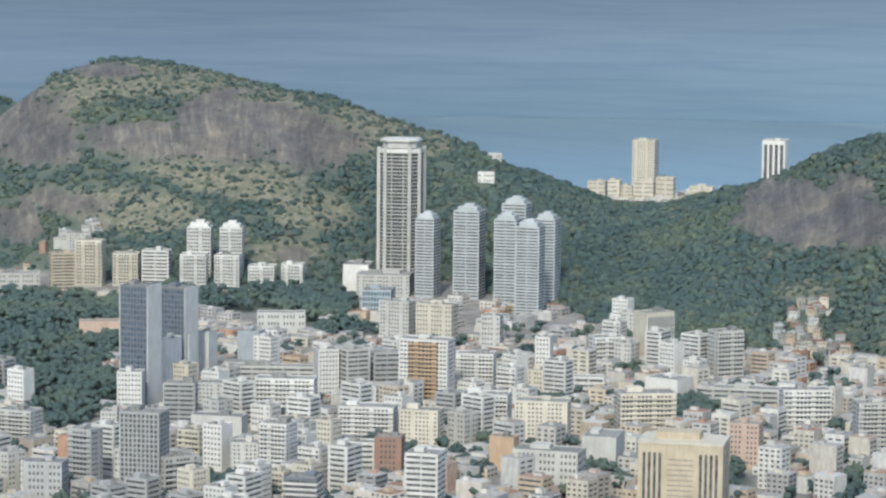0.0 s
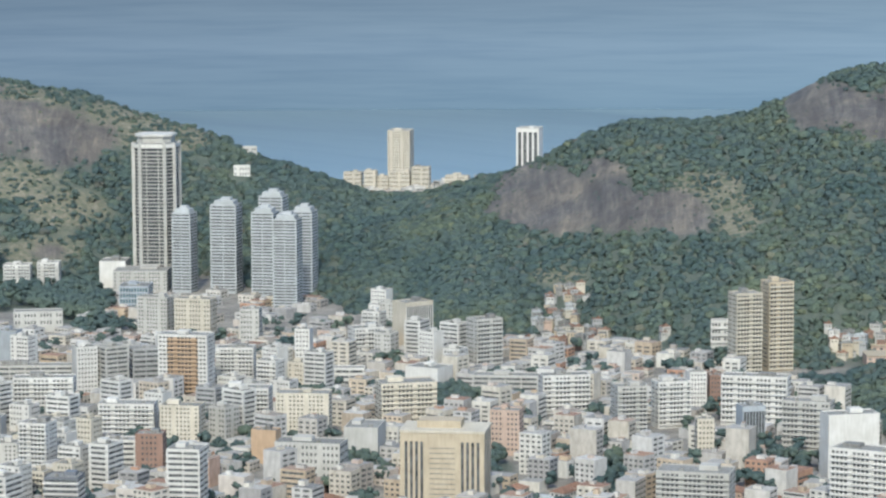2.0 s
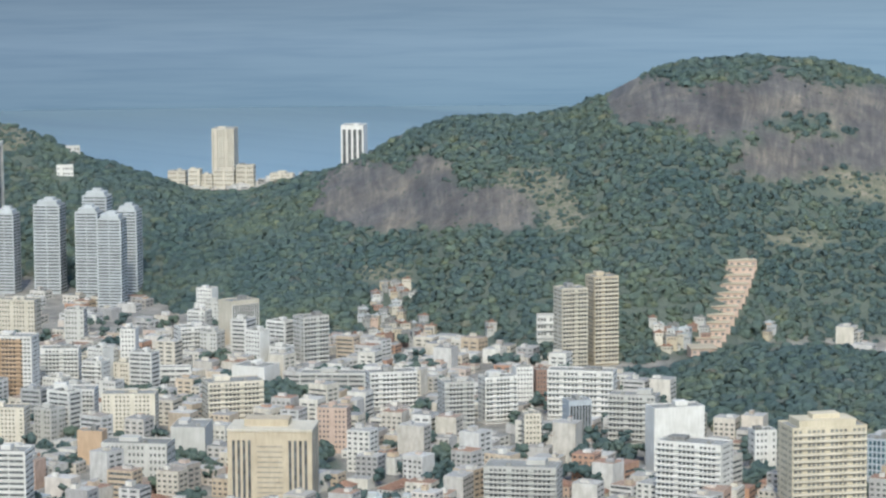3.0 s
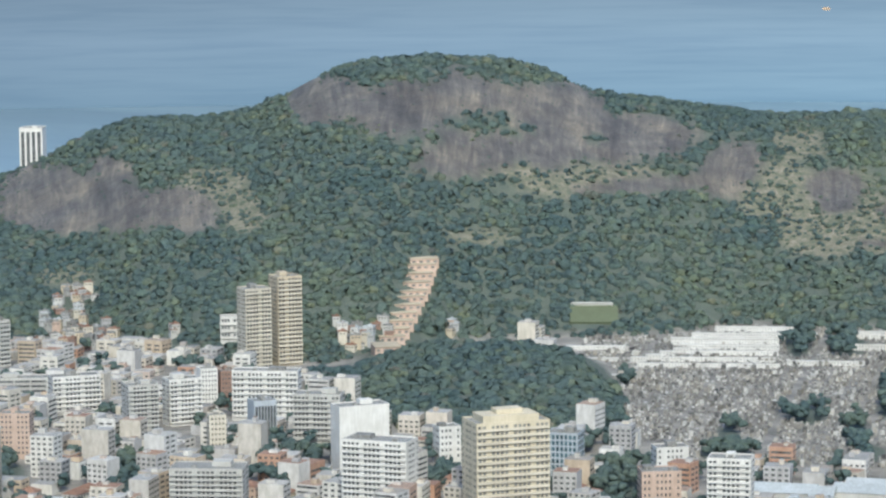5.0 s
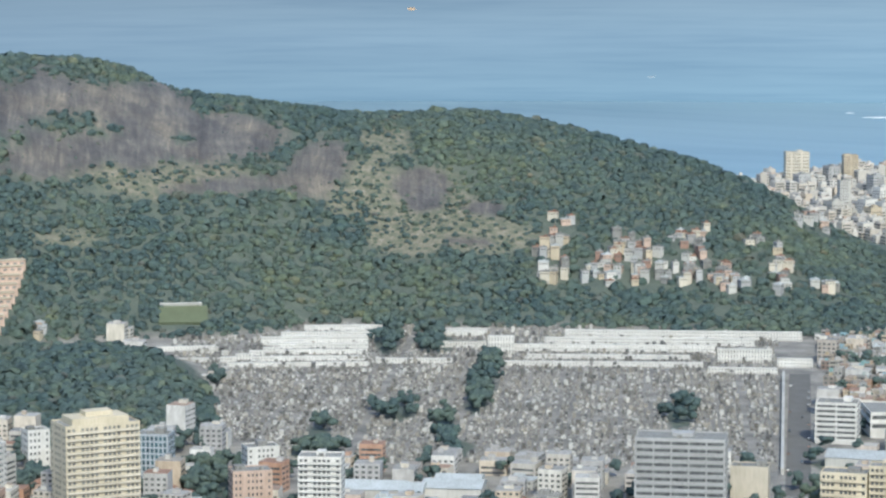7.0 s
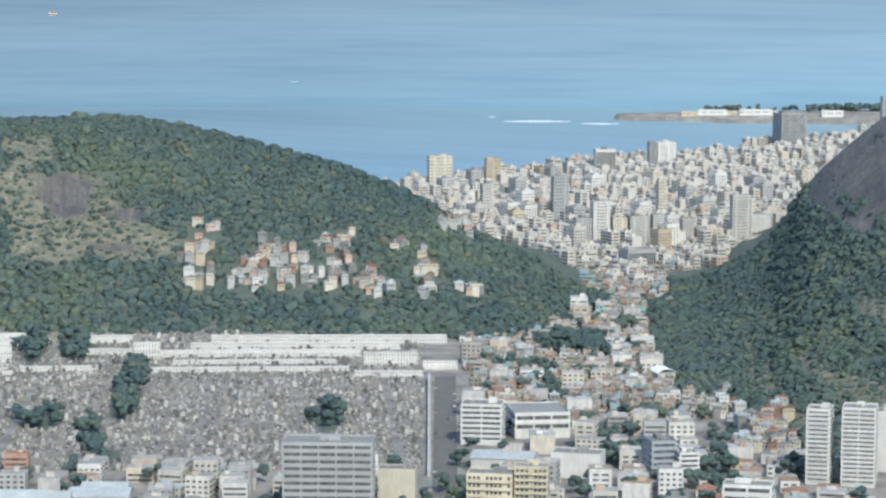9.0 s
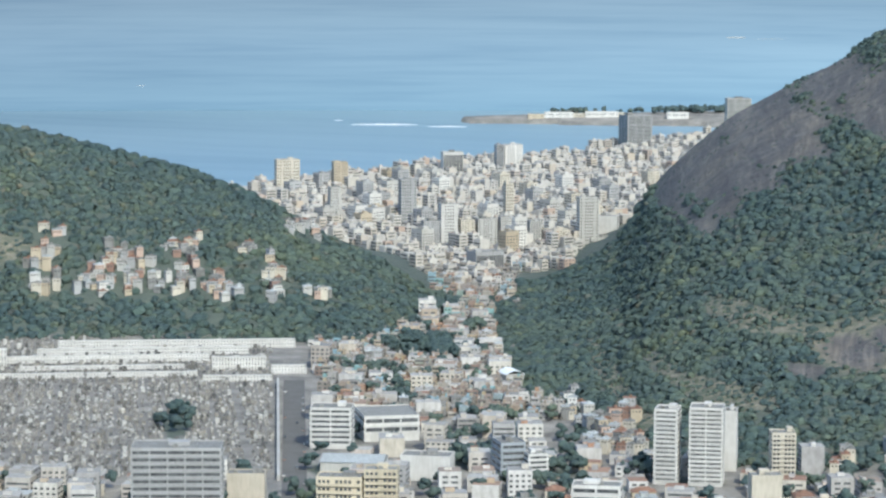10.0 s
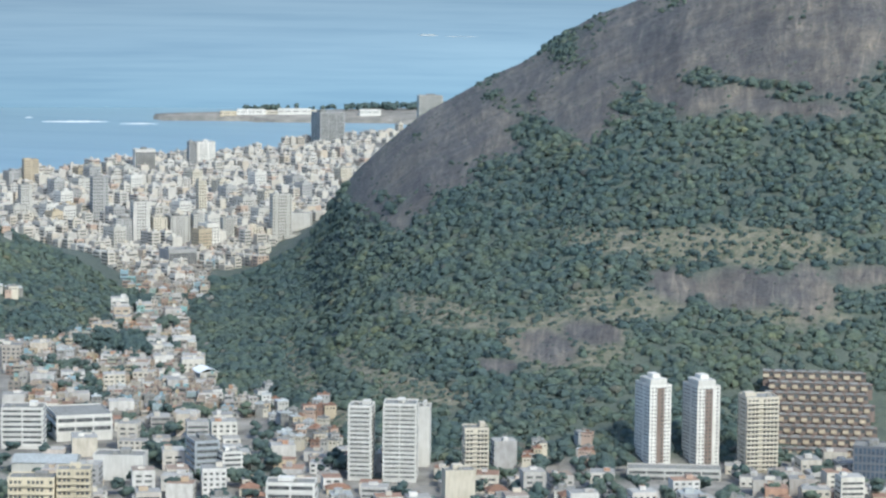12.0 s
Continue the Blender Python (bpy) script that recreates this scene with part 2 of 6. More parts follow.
PARKS += [(-25.5, 1850, 0.45, 22), (-23.6, 1835, 0.4, 20), (-24.8, 1985, 0.35, 24), (-22.9, 1905, 0.3, 26), (-19.2, 1700, 0.5, 16), (-21.6, 1725, 0.4, 18), (-17.4, 1690, 0.6, 14), (-25.2, 2085, 0.4, 26), (-24.0, 2180, 0.3, 26), (-23.4, 2290, 0.2, 30), (-14.6, 1715, 0.7, 12), (-26.1, 1733, 0.67, 21), (-23.49, 1753, 0.45, 22), (-50.51, 2274, 0.34, 30), (-64.12, 2056, 1.01, 74), (-60.87, 2538, 2.01, 83), (-59.41, 2431, 0.67, 69), (-62, 2156, 0.45, 82), (-51.72, 1967, 0.45, 45), (-64.46, 1940, 0.67, 55), (-51.89, 1947, 0.34, 45), (-54.16, 1716, 0.67, 52), (-51.22, 1727, 0.67, 44), (-45.36, 1741, 0.67, 36), (-42.53, 1681, 0.45, 34), (-38.67, 1660, 0.56, 65), (-60.87, 1685, 0.67, 34)]
CLEARINGS = [(-1449, 1531, 12), (-1485, 1574, 12), (-1491, 1585, 12), (-1497, 1596, 12), (-1503, 1607, 12), (-1509, 1618, 12), (-1515, 1628, 12), (-1519, 1636, 12), (-1525, 1646, 12), (-1532, 1656, 12), (-1538, 1666, 12), (-1542, 1674, 12), (-1278, 2050, 6), (-1251, 2011, 13), (-1221, 2057, 13), (-1187, 2049, 18), (-1182, 2102, 11), (-1151, 2065, 12), (-1119, 2060, 11), (-1097, 2098, 7)]
CLEARINGS += [(-1138, 2145, 7), (-1057, 2110, 9), (-1138, 2249, 11), (-1788, 1527, 11), (-1778, 1503, 9), (-1749, 1476, 12), (-1710, 1472, 13), (-1498, 1545, 10), (-1630, 1483, 6), (-695, 1781, 8), (-639, 1687, 9), (-631, 1716, 7), (-657, 1766, 6), (-725, 1847, 5), (-480, 1664, 5), (-452, 1684, 4), (-2482, 1178, 13), (-2459, 1135, 15), (-2473, 1207, 10), (-1482, 1637, 5)]
CLEARINGS += [(-656, 1728, 9), (-1431, 1749, 20), (-327, 1801, 48), (-2105, 1450, 13), (-2053, 1447, 13), (-2456, 1193, 14), (-2342, 1215, 15), (-2313, 1244, 13), (-2289, 1264, 13), (-2277, 1253, 14), (-2258, 1278, 14), (-2251, 1306, 12), (-1570, 1489, 11), (-417, 1712, 14), (-389, 1722, 14), (-1049, 2764, 15), (-1080, 2644, 11), (-1060, 2652, 15), (-1038, 2661, 11), (-1019, 2668, 14)]
CLEARINGS += [(-2334, 1571, 12), (-2326, 1562, 9), (-792, 1898, 13), (-1031, 2664, 12), (-1284, 1584, 14)]

# Self-built quarters on the slopes: bearing, distance, half widths, houses, seed.
FAVELAS = [(-49.5, 2352, 0.34, 12, 9, 14), (-49.78, 2328, 0.28, 12, 8, 15), (-49.84, 2288, 0.39, 16, 14, 16), (-49.28, 2248, 0.45, 40, 16, 17), (-44.1, 2152, 0.34, 12, 12, 18), (-47.7, 2202, 0.13, 8, 2, 19), (-21.33, 1912, 0.25, 32, 8, 20), (-20.76, 1804, 0.34, 24, 10, 21), (-20.2, 1830, 0.22, 46, 12, 22), (-20.42, 1884, 0.16, 24, 6, 23), (-21.44, 1986, 0.11, 22, 3, 24), (-16.1, 1726, 0.11, 30, 4, 25), (-15.03, 1732, 0.09, 32, 5, 26), (-64.61, 2748, 0.39, 8, 8, 27), (-65.22, 2696, 0.45, 40, 10, 28)]
FAVELAS += [(-64, 2750, 0.28, 8, 5, 29), (-42.16, 2208, 0.11, 8, 3, 30), (-20.78, 1848, 0.34, 36, 10, 31), (-31.96, 2380, 0.3, 34, 17, 3), (-31.75, 2433, 0.3, 12, 4, 4), (-30.95, 2363, 0.35, 22, 14, 5), (-30.45, 2383, 0.42, 34, 24, 6), (-29.95, 2363, 0.4, 22, 13, 7), (-29.2, 2383, 0.36, 44, 22, 8), (-28.75, 2353, 0.4, 16, 11, 9), (-28.35, 2340, 0.28, 16, 9, 10), (-27.42, 2363, 0.22, 40, 16, 11), (-27.93, 2419, 0.12, 8, 4, 12), (-26.6, 2350, 0.28, 7, 5, 13), (-26.84, 2528, 0.34, 40, 10, 33)]
FAVELAS += []
FAVELAS += [(-49.73, 2307, 0.3, 22, 11, 41), (-50.05, 2250, 0.35, 20, 9, 42), (-49.35, 2225, 0.4, 20, 10, 43), (-49.4, 2345, 0.22, 8, 5, 44), (-43.95, 2146, 0.28, 14, 9, 45), (-43.5, 2170, 0.15, 10, 4, 46), (-20.8, 1880, 0.35, 20, 6, 47), (-20.4, 1810, 0.35, 20, 6, 48), (-15.94, 1755, 0.06, 20, 4, 49), (-15.03, 1761, 0.06, 22, 4, 50)]

# ---------------------------------------------------------------- mesh helpers
def mesh_of(name, verts, faces, mat):
    me = bpy.data.meshes.new(name)
    me.from_pydata(verts, [], faces)
    me.materials.append(mat)
    return me


def fast_mesh(name, verts, tris, mat, smooth=False, tone=None):
    verts, tris = np.asarray(verts, np.float32), np.asarray(tris, np.int32)
    me = bpy.data.meshes.new(name)
    k = tris.shape[1]
    me.vertices.add(len(verts))
    me.vertices.foreach_set("co", verts.ravel())
    me.loops.add(tris.size)
    me.loops.foreach_set("vertex_index", tris.ravel())
    me.polygons.add(len(tris))
    me.polygons.foreach_set("loop_start", np.arange(0, tris.size, k, dtype=np.int32))
    me.polygons.foreach_set("use_smooth", np.full(len(tris), smooth))
    me.update(calc_edges=True)
    me.materials.append(mat)
    if tone is not None:                       # each tree's own shade of green
        me.attributes.new("tree", "FLOAT", "POINT").data.foreach_set("value", np.asarray(tone, np.float32))
    return me


BOX_F = ((0, 3, 2, 1), (4, 5, 6, 7), (0, 1, 5, 4), (1, 2, 6, 5), (2, 3, 7, 6), (3, 0, 4, 7))


class Bits:
    """Boxes and simple solids gathered into one mesh."""

    def __init__(self):
        self.v, self.f = [], []

    def box(self, x0, x1, y0, y1, z0, z1):
        n = len(self.v)
        self.v += [(x0, y0, z0), (x1, y0, z0), (x1, y1, z0), (x0, y1, z0), (x0, y0, z1), (x1, y0, z1), (x1, y1, z1), (x0, y1, z1)]
        self.f += [tuple(n + i for i in q) for q in BOX_F]
        return self

    def tub(self, w, d, h, rim, t=0.3):
        """A block whose walls stand up round a sunken roof, in one piece."""
        n, a, b = len(self.v), w / 2, d / 2
        for hw, hd, z in ((a, b, 0), (a, b, h + rim), (a - t, b - t, h + rim), (a - t, b - t, h)):
            self.v += [(-hw, -hd, z), (hw, -hd, z), (hw, hd, z), (-hw, hd, z)]
        self.f.append((n + 3, n + 2, n + 1, n))
        for k in range(3):
            o = n + 4 * k
            self.f += [(o + i, o + (i + 1) % 4, o + 4 + (i + 1) % 4, o + 4 + i) for i in range(4)]
        self.f.append((n + 12, n + 13, n + 14, n + 15))
        return self

    def prism(self, pts, z0, z1, shrink=1.0):
        n, k = len(self.v), len(pts)
        self.v += [(x, y, z0) for x, y in pts] + [(x * shrink, y * shrink, z1) for x, y in pts]
        self.f += [tuple(n + i for i in range(k))[::-1], tuple(n + k + i for i in range(k))]
        self.f += [(n + i, n + (i + 1) % k, n + k + (i + 1) % k, n + k + i) for i in range(k)]
        return self

    def hip(self, w, d, z0, rise, over=0.5):
        a, b = w / 2 + over, d / 2 + over
        rl = max(a - b, 0.3) if a > b else 0.3
        n = len(self.v)
        self.v += [(-a, -b, z0), (a, -b, z0), (a, b, z0), (-a, b, z0), (-rl, 0, z0 + rise), (rl, 0, z0 + rise)]
        self.f += [(n, n + 1, n + 5, n + 4), (n + 1, n + 2, n + 5), (n + 2, n + 3, n + 4, n + 5), (n + 3, n, n + 4), (n + 3, n + 2, n + 1, n)]
        return self

    def mesh(self, name, mat):
        return mesh_of(name, self.v, self.f, mat)


def part(name, bits, mat, parent, label="", at=(0, 0, 0)):
    me = bits.mesh(name, mat) if isinstance(bits, Bits) else bits
    ob = new(name, me)
    ob.parent = parent
    ob.location = at
    if label:
        ob["label"] = label
    return ob


def thing(name, m, label, category, group="", kind=""):
    e = new(name)
    e.matrix_basis = m
    return tagged(e, label, category, group, kind)


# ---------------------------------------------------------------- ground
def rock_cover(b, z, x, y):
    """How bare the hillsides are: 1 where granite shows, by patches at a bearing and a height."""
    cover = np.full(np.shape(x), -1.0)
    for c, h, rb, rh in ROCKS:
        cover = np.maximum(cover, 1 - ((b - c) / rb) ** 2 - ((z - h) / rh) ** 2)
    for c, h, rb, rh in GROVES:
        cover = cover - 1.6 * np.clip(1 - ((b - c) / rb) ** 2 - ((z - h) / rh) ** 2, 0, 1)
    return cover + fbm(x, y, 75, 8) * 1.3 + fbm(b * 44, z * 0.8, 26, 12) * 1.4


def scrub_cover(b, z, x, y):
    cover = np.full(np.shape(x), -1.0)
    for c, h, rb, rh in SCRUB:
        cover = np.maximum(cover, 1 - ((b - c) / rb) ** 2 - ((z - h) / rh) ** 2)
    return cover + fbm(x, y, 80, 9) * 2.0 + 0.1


def ground_material():
    m, nt, b = material("land")
    at = nt.nodes.new("ShaderNodeAttribute")
    at.attribute_name = "cover"
    sep = nt.nodes.new("ShaderNodeSeparateColor")
    nt.links.new(at.outputs["Color"], sep.inputs[0])
    town = ramp(nt, cloud(nt, 0.05, 5), [(0.3, (0.13, 0.125, 0.112)), (0.5, (0.23, 0.215, 0.19)), (0.7, (0.33, 0.31, 0.27))])
    wood = ramp(nt, cloud(nt, 0.06, 6), [(0.3, (0.07, 0.088, 0.074)), (0.7, (0.10, 0.118, 0.09))])
    grit = ramp(nt, cloud(nt, 0.05, 8, (1, 1, 1), 0.72), [(0.25, (0.076, 0.076, 0.078)), (0.5, (0.118, 0.116, 0.115)), (0.75, (0.190, 0.182, 0.168))])
    run = nt.nodes.new("ShaderNodeAttribute")          # metres along the slope and down it
    run.attribute_name = "fall"
    lines = add(nt, "TexNoise", Scale=0.17, Detail=6.0, Roughness=0.7, Distortion=0.8)
    slabs = add(nt, "TexNoise", Scale=0.03, Detail=4.0, Roughness=0.6)
    for n in (lines, slabs):
        nt.links.new(run.outputs["Vector"], n.inputs["Vector"])
    wash = ramp(nt, lines.outputs["Fac"], [(0.34, (0.72, 0.72, 0.74)), (0.50, (0.96, 0.95, 0.95)), (0.58, (1.16, 1.13, 1.08)), (0.68, (1.65, 1.56, 1.4))])
    rock = mixed(nt, "MULTIPLY", 1.0, grit, wash)
    rock = mixed(nt, "MULTIPLY", 1.0, rock, ramp(nt, slabs.outputs["Fac"], [(0.32, (0.58, 0.57, 0.59)), (0.5, (0.95, 0.93, 0.90)), (0.68, (1.25, 1.2, 1.1))]))
    tan = ramp(nt, cloud(nt, 0.018, 5), [(0.42, (0.84, 0.84, 0.86)), (0.62, (1.14, 1.07, 0.97))])
    rock = mixed(nt, "MULTIPLY", 1.0, rock, tan)
    dry = ramp(nt, cloud(nt, 0.13, 8, rough=0.75), [(0.36, (0.085, 0.102, 0.068)), (0.5, (0.15, 0.146, 0.102)), (0.62, (0.225, 0.205, 0.155)), (0.72, (0.31, 0.285, 0.24))])
    c = mixed(nt, "MIX", sep.outputs[1], town, wood)
    c = mixed(nt, "MIX", sep.outputs[2], c, dry)
    c = mixed(nt, "MIX", sep.outputs[0], c, rock)
    nt.links.new(c, b.inputs["Base Color"])
    b.inputs["Roughness"].default_value = 0.9
    bump(nt, b, cloud(nt, 0.12, 6, (1, 1, 0.35)), 0.8, 5.0)
    return m


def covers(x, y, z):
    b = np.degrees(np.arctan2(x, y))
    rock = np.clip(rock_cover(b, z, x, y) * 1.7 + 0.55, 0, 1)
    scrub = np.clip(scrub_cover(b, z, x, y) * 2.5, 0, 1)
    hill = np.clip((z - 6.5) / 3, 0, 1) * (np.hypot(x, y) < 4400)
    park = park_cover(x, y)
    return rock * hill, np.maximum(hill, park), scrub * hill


def park_cover(x, y):
    b, r = np.degrees(np.arctan2(x, y)), np.hypot(x, y)
    p = np.full(np.shape(x), -1.0)
    for c, rr, rb, rw in PARKS:
        p = np.maximum(p, 1 - ((b - c) / rb) ** 2 - ((r - rr) / rw) ** 2)
    return np.clip((p + fbm(x, y, 60, 21) * 0.9) * 4, 0, 1)


def land_mesh():
    bs = np.concatenate([np.linspace(-180, -74, 24)[:-1], np.linspace(-74, 4, 560), np.linspace(4, 180, 36)[1:]])
    rs = np.concatenate([np.linspace(30, 1300, 12)[:-1], np.linspace(1300, 3400, 190), np.linspace(3400, 4890, 60)[1:]])
    b, r = np.meshgrid(np.radians(bs), rs, indexing="ij")
    x, y = r * np.sin(b), r * np.cos(b)
    z = land(x, y)
    z = np.where(r < 1300, 343 - r * 0.26, z)      # the peak on which the lookout stands
    rock, wood, dry = covers(x, y, z)
    n, k = x.shape
    i = (np.arange(n - 1)[:, None] * k + np.arange(k - 1)[None]).ravel()
    quads = np.stack([i, i + 1, i + k + 1, i + k], -1)[:, ::-1]
    me = fast_mesh("ground", np.stack([x, y, z], -1).reshape(-1, 3), quads, ground_material(), True)
    col = me.color_attributes.new("cover", "FLOAT_COLOR", "POINT")
    col.data.foreach_set("color", np.stack([rock, wood, dry, np.ones_like(x)], -1).astype(np.float32).ravel())
    fall = me.attributes.new("fall", "FLOAT_VECTOR", "POINT")
    slope = np.stack([np.degrees(b) * 44 + fbm(x, y, 60, 15) * 14, z * 0.22 + r * 0.03, np.zeros_like(z)], -1)
    fall.data.foreach_set("vector", slope.astype(np.float32).ravel())
    return tagged(new("ground", me), "town plain and granite hills with scrub and forest floor", "ground", kind="structure")


land_mesh()


# ---------------------------------------------------------------- sea and distance
def sea_tint(nt, along, deep=0.0):
    """Wind lanes and swell on open water."""
    lanes = cloud(nt, 0.0022, 5, along, 0.55)
    fine = cloud(nt, 0.010, 4, (along[0] * 0.6, along[1], along[2] * 1.6), 0.6)
    a = ramp(nt, lanes, [(0.32, (0.90 - deep, 0.92 - deep * 0.8, 0.94 - deep * 0.6)), (0.5, (1, 1, 1)), (0.68, (1.05, 1.04, 1.03))])
    return mixed(nt, "MULTIPLY", 1.0, a, ramp(nt, fine, [(0.34, (0.91, 0.93, 0.95)), (0.5, (1, 1, 1)), (0.66, (1.05, 1.04, 1.03))]))


def across(nt, east, west):
    """A tone that runs along x from the eastern to the southern bay."""
    sep = nt.nodes.new("ShaderNodeSeparateXYZ")
    nt.links.new(place(nt, (1 / 3000, 1, 1)), sep.inputs[0])
    off = nt.nodes.new("ShaderNodeMath")
    off.operation = "ADD"
    off.inputs[1].default_value = 1.45
    nt.links.new(sep.outputs[0], off.inputs[0])
    return ramp(nt, off.outputs[0], [(0.0, east), (1.0, west)])


def water_sheet():
    m, nt, b = material("sea_water")
    c = mixed(nt, "MULTIPLY", 1.0, across(nt, (0.146, 0.196, 0.23), (0.226, 0.329, 0.389)), sea_tint(nt, (0.35, 1.2, 1), 0.12))
    nt.links.new(c, b.inputs["Base Color"])
    b.inputs["Roughness"].default_value = 0.45
    b.inputs["Specular IOR Level"].default_value = 0.25
    bump(nt, b, cloud(nt, 0.05, 4, (0.3, 1, 1)), 0.3, 1.0)
    ring = Bits().prism([(4960 * math.cos(a * math.tau / 180), 4960 * math.sin(a * math.tau / 180)) for a in range(180)], -6, 0)
    tagged(new("water", ring.mesh("water", m)), "calm blue-grey ocean with wind lanes", "sea", kind="structure")


def far_sea():
    """The open sea past the bay, up to the horizon: an upright glowing sheet."""
    m, nt, b = material("open_sea_glow")
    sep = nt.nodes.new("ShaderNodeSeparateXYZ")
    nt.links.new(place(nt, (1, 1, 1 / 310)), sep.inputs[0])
    # Emission colours graded by height carry the reflected sky.
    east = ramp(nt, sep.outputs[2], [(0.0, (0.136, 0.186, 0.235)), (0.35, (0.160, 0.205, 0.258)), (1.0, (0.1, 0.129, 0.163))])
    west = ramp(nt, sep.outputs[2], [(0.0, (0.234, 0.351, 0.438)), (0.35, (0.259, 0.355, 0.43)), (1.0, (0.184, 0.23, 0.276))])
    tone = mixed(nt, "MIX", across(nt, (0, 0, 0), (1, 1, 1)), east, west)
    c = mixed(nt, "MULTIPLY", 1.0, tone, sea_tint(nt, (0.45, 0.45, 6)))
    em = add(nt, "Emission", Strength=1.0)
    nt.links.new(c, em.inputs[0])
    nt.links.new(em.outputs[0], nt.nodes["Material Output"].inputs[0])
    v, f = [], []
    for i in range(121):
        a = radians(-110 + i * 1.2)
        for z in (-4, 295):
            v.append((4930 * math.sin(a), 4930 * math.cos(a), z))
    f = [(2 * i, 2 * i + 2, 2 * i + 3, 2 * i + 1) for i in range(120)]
    ob = tagged(new("backdrop", mesh_of("backdrop", v, f, m)), "upright glowing backdrop painted as open ocean up to the horizon", "sea", kind="structure")
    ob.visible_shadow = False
    for name, bearing, z, long, wide, mat in (("wake", -18.27, 127, 34, 2.2, SHEET), ("wake", -17.6, 125, 60, 0.5, SHEET), ("ship", -34.73, 157, 15, 5, ORANGE), ("wake", -30.0, 42.5, 15, 1.0, SHEET)):
        hull = [(-long / 2, 0), (-long * 0.3, -wide / 2), (long * 0.3, -wide / 2), (long / 2, 0), (long * 0.3, wide / 2), (-long * 0.3, wide / 2)]
        bits = Bits().prism(hull, -1, 1)
        mark = part(name, bits, mat, ob, "far orange ship" if name == "ship" else "white wake of a far boat")
        mark.matrix_basis = pose(4921 * math.sin(radians(bearing)), 4921 * math.cos(radians(bearing)), z, 0, 0, -bearing) @ pose(0, 0, 0, 90, 0, 0)


water_sheet()
far_sea()


# ---------------------------------------------------------------- woods
def ico():
    p = (1 + 5 ** 0.5) / 2
    v = np.array([(-1, p, 0), (1, p, 0), (-1, -p, 0), (1, -p, 0), (0, -1, p), (0, 1, p), (0, -1, -p), (0, 1, -p), (p, 0, -1), (p, 0, 1), (-p, 0, -1), (-p, 0, 1)], float)
    f = np.array([(0, 11, 5), (0, 5, 1), (0, 1, 7), (0, 7, 10), (0, 10, 11), (1, 5, 9), (5, 11, 4), (11, 10, 2), (10, 7, 6), (7, 1, 8),
                  (3, 9, 4), (3, 4, 2), (3, 2, 6), (3, 6, 8), (3, 8, 9), (4, 9, 5), (2, 4, 11), (6, 2, 10), (8, 6, 7), (9, 8, 1)])
    return v / np.linalg.norm(v[0]), f


ICO_V, ICO_F = ico()


def clumps(centres, sizes, rs, squash=0.8):
    """One ragged leaf clump for every centre."""
    n = len(centres)
    wob = 1 + (rs.rand(n, 12, 1) - 0.5) * 0.8
    ang = rs.rand(n) * math.tau
    c, s = np.cos(ang)[:, None], np.sin(ang)[:, None]
    v = ICO_V[None] * wob * sizes[:, None, None]
    v = np.stack([v[..., 0] * c - v[..., 1] * s, v[..., 0] * s + v[..., 1] * c, v[..., 2] * squash], -1) + centres[:, None]
    f = ICO_F[None] + (np.arange(n) * 12)[:, None, None]
    return v.reshape(-1, 3), f.reshape(-1, 3)


def leaves(name, stops):
    m, nt, b = material(name)
    at = nt.nodes.new("ShaderNodeAttribute")
    at.attribute_name = "tree"
    own = ramp(nt, at.outputs["Fac"], stops)
    g = nt.nodes.new("ShaderNodeNewGeometry")
    tuft = ramp(nt, g.outputs["Random Per Island"], [(0.0, (0.9, 0.91, 0.93)), (1.0, (1.1, 1.09, 1.06))])
    big = ramp(nt, cloud(nt, 0.012, 4), [(0.3, (0.76, 0.84, 0.90)), (0.5, (1.0, 1.0, 1.0)), (0.7, (1.34, 1.22, 0.98))])
    twigs = ramp(nt, cloud(nt, 0.55, 4, rough=0.75), [(0.32, (0.70, 0.72, 0.74)), (0.5, (1.0, 1.0, 1.0)), (0.68, (1.34, 1.32, 1.22))])
    c = mixed(nt, "MULTIPLY", 1.0, mixed(nt, "MULTIPLY", 1.0, own, big), tuft)
    nt.links.new(mixed(nt, "MULTIPLY", 1.0, c, twigs), b.inputs["Base Color"])
    b.inputs["Roughness"].default_value = 0.85
    b.inputs["Specular IOR Level"].default_value = 0.15
    bump(nt, b, cloud(nt, 0.5, 4, rough=0.7), 0.9, 1.6)
    return m


# Leaf greens shifted to blue-grey, so distance haze is mixed into the colour.
LEAF = leaves("hazed_forest_leaves", [(0.0, (0.070, 0.098, 0.096)), (0.4, (0.078, 0.108, 0.101)), (0.75, (0.085, 0.117, 0.102)), (0.9, (0.096, 0.125, 0.100)), (0.97, (0.112, 0.135, 0.100)), (1.0, (0.119, 0.122, 0.109))])
BARK = paint("bark", (0.16, 0.12, 0.09), 0.95)


RING = np.array([(math.cos(k * math.tau / 6), math.sin(k * math.tau / 6), -0.16) for k in range(6)] + [(0, 0, 0.26)])
RING_F = np.array([(k, (k + 1) % 6, 6) for k in range(6)])


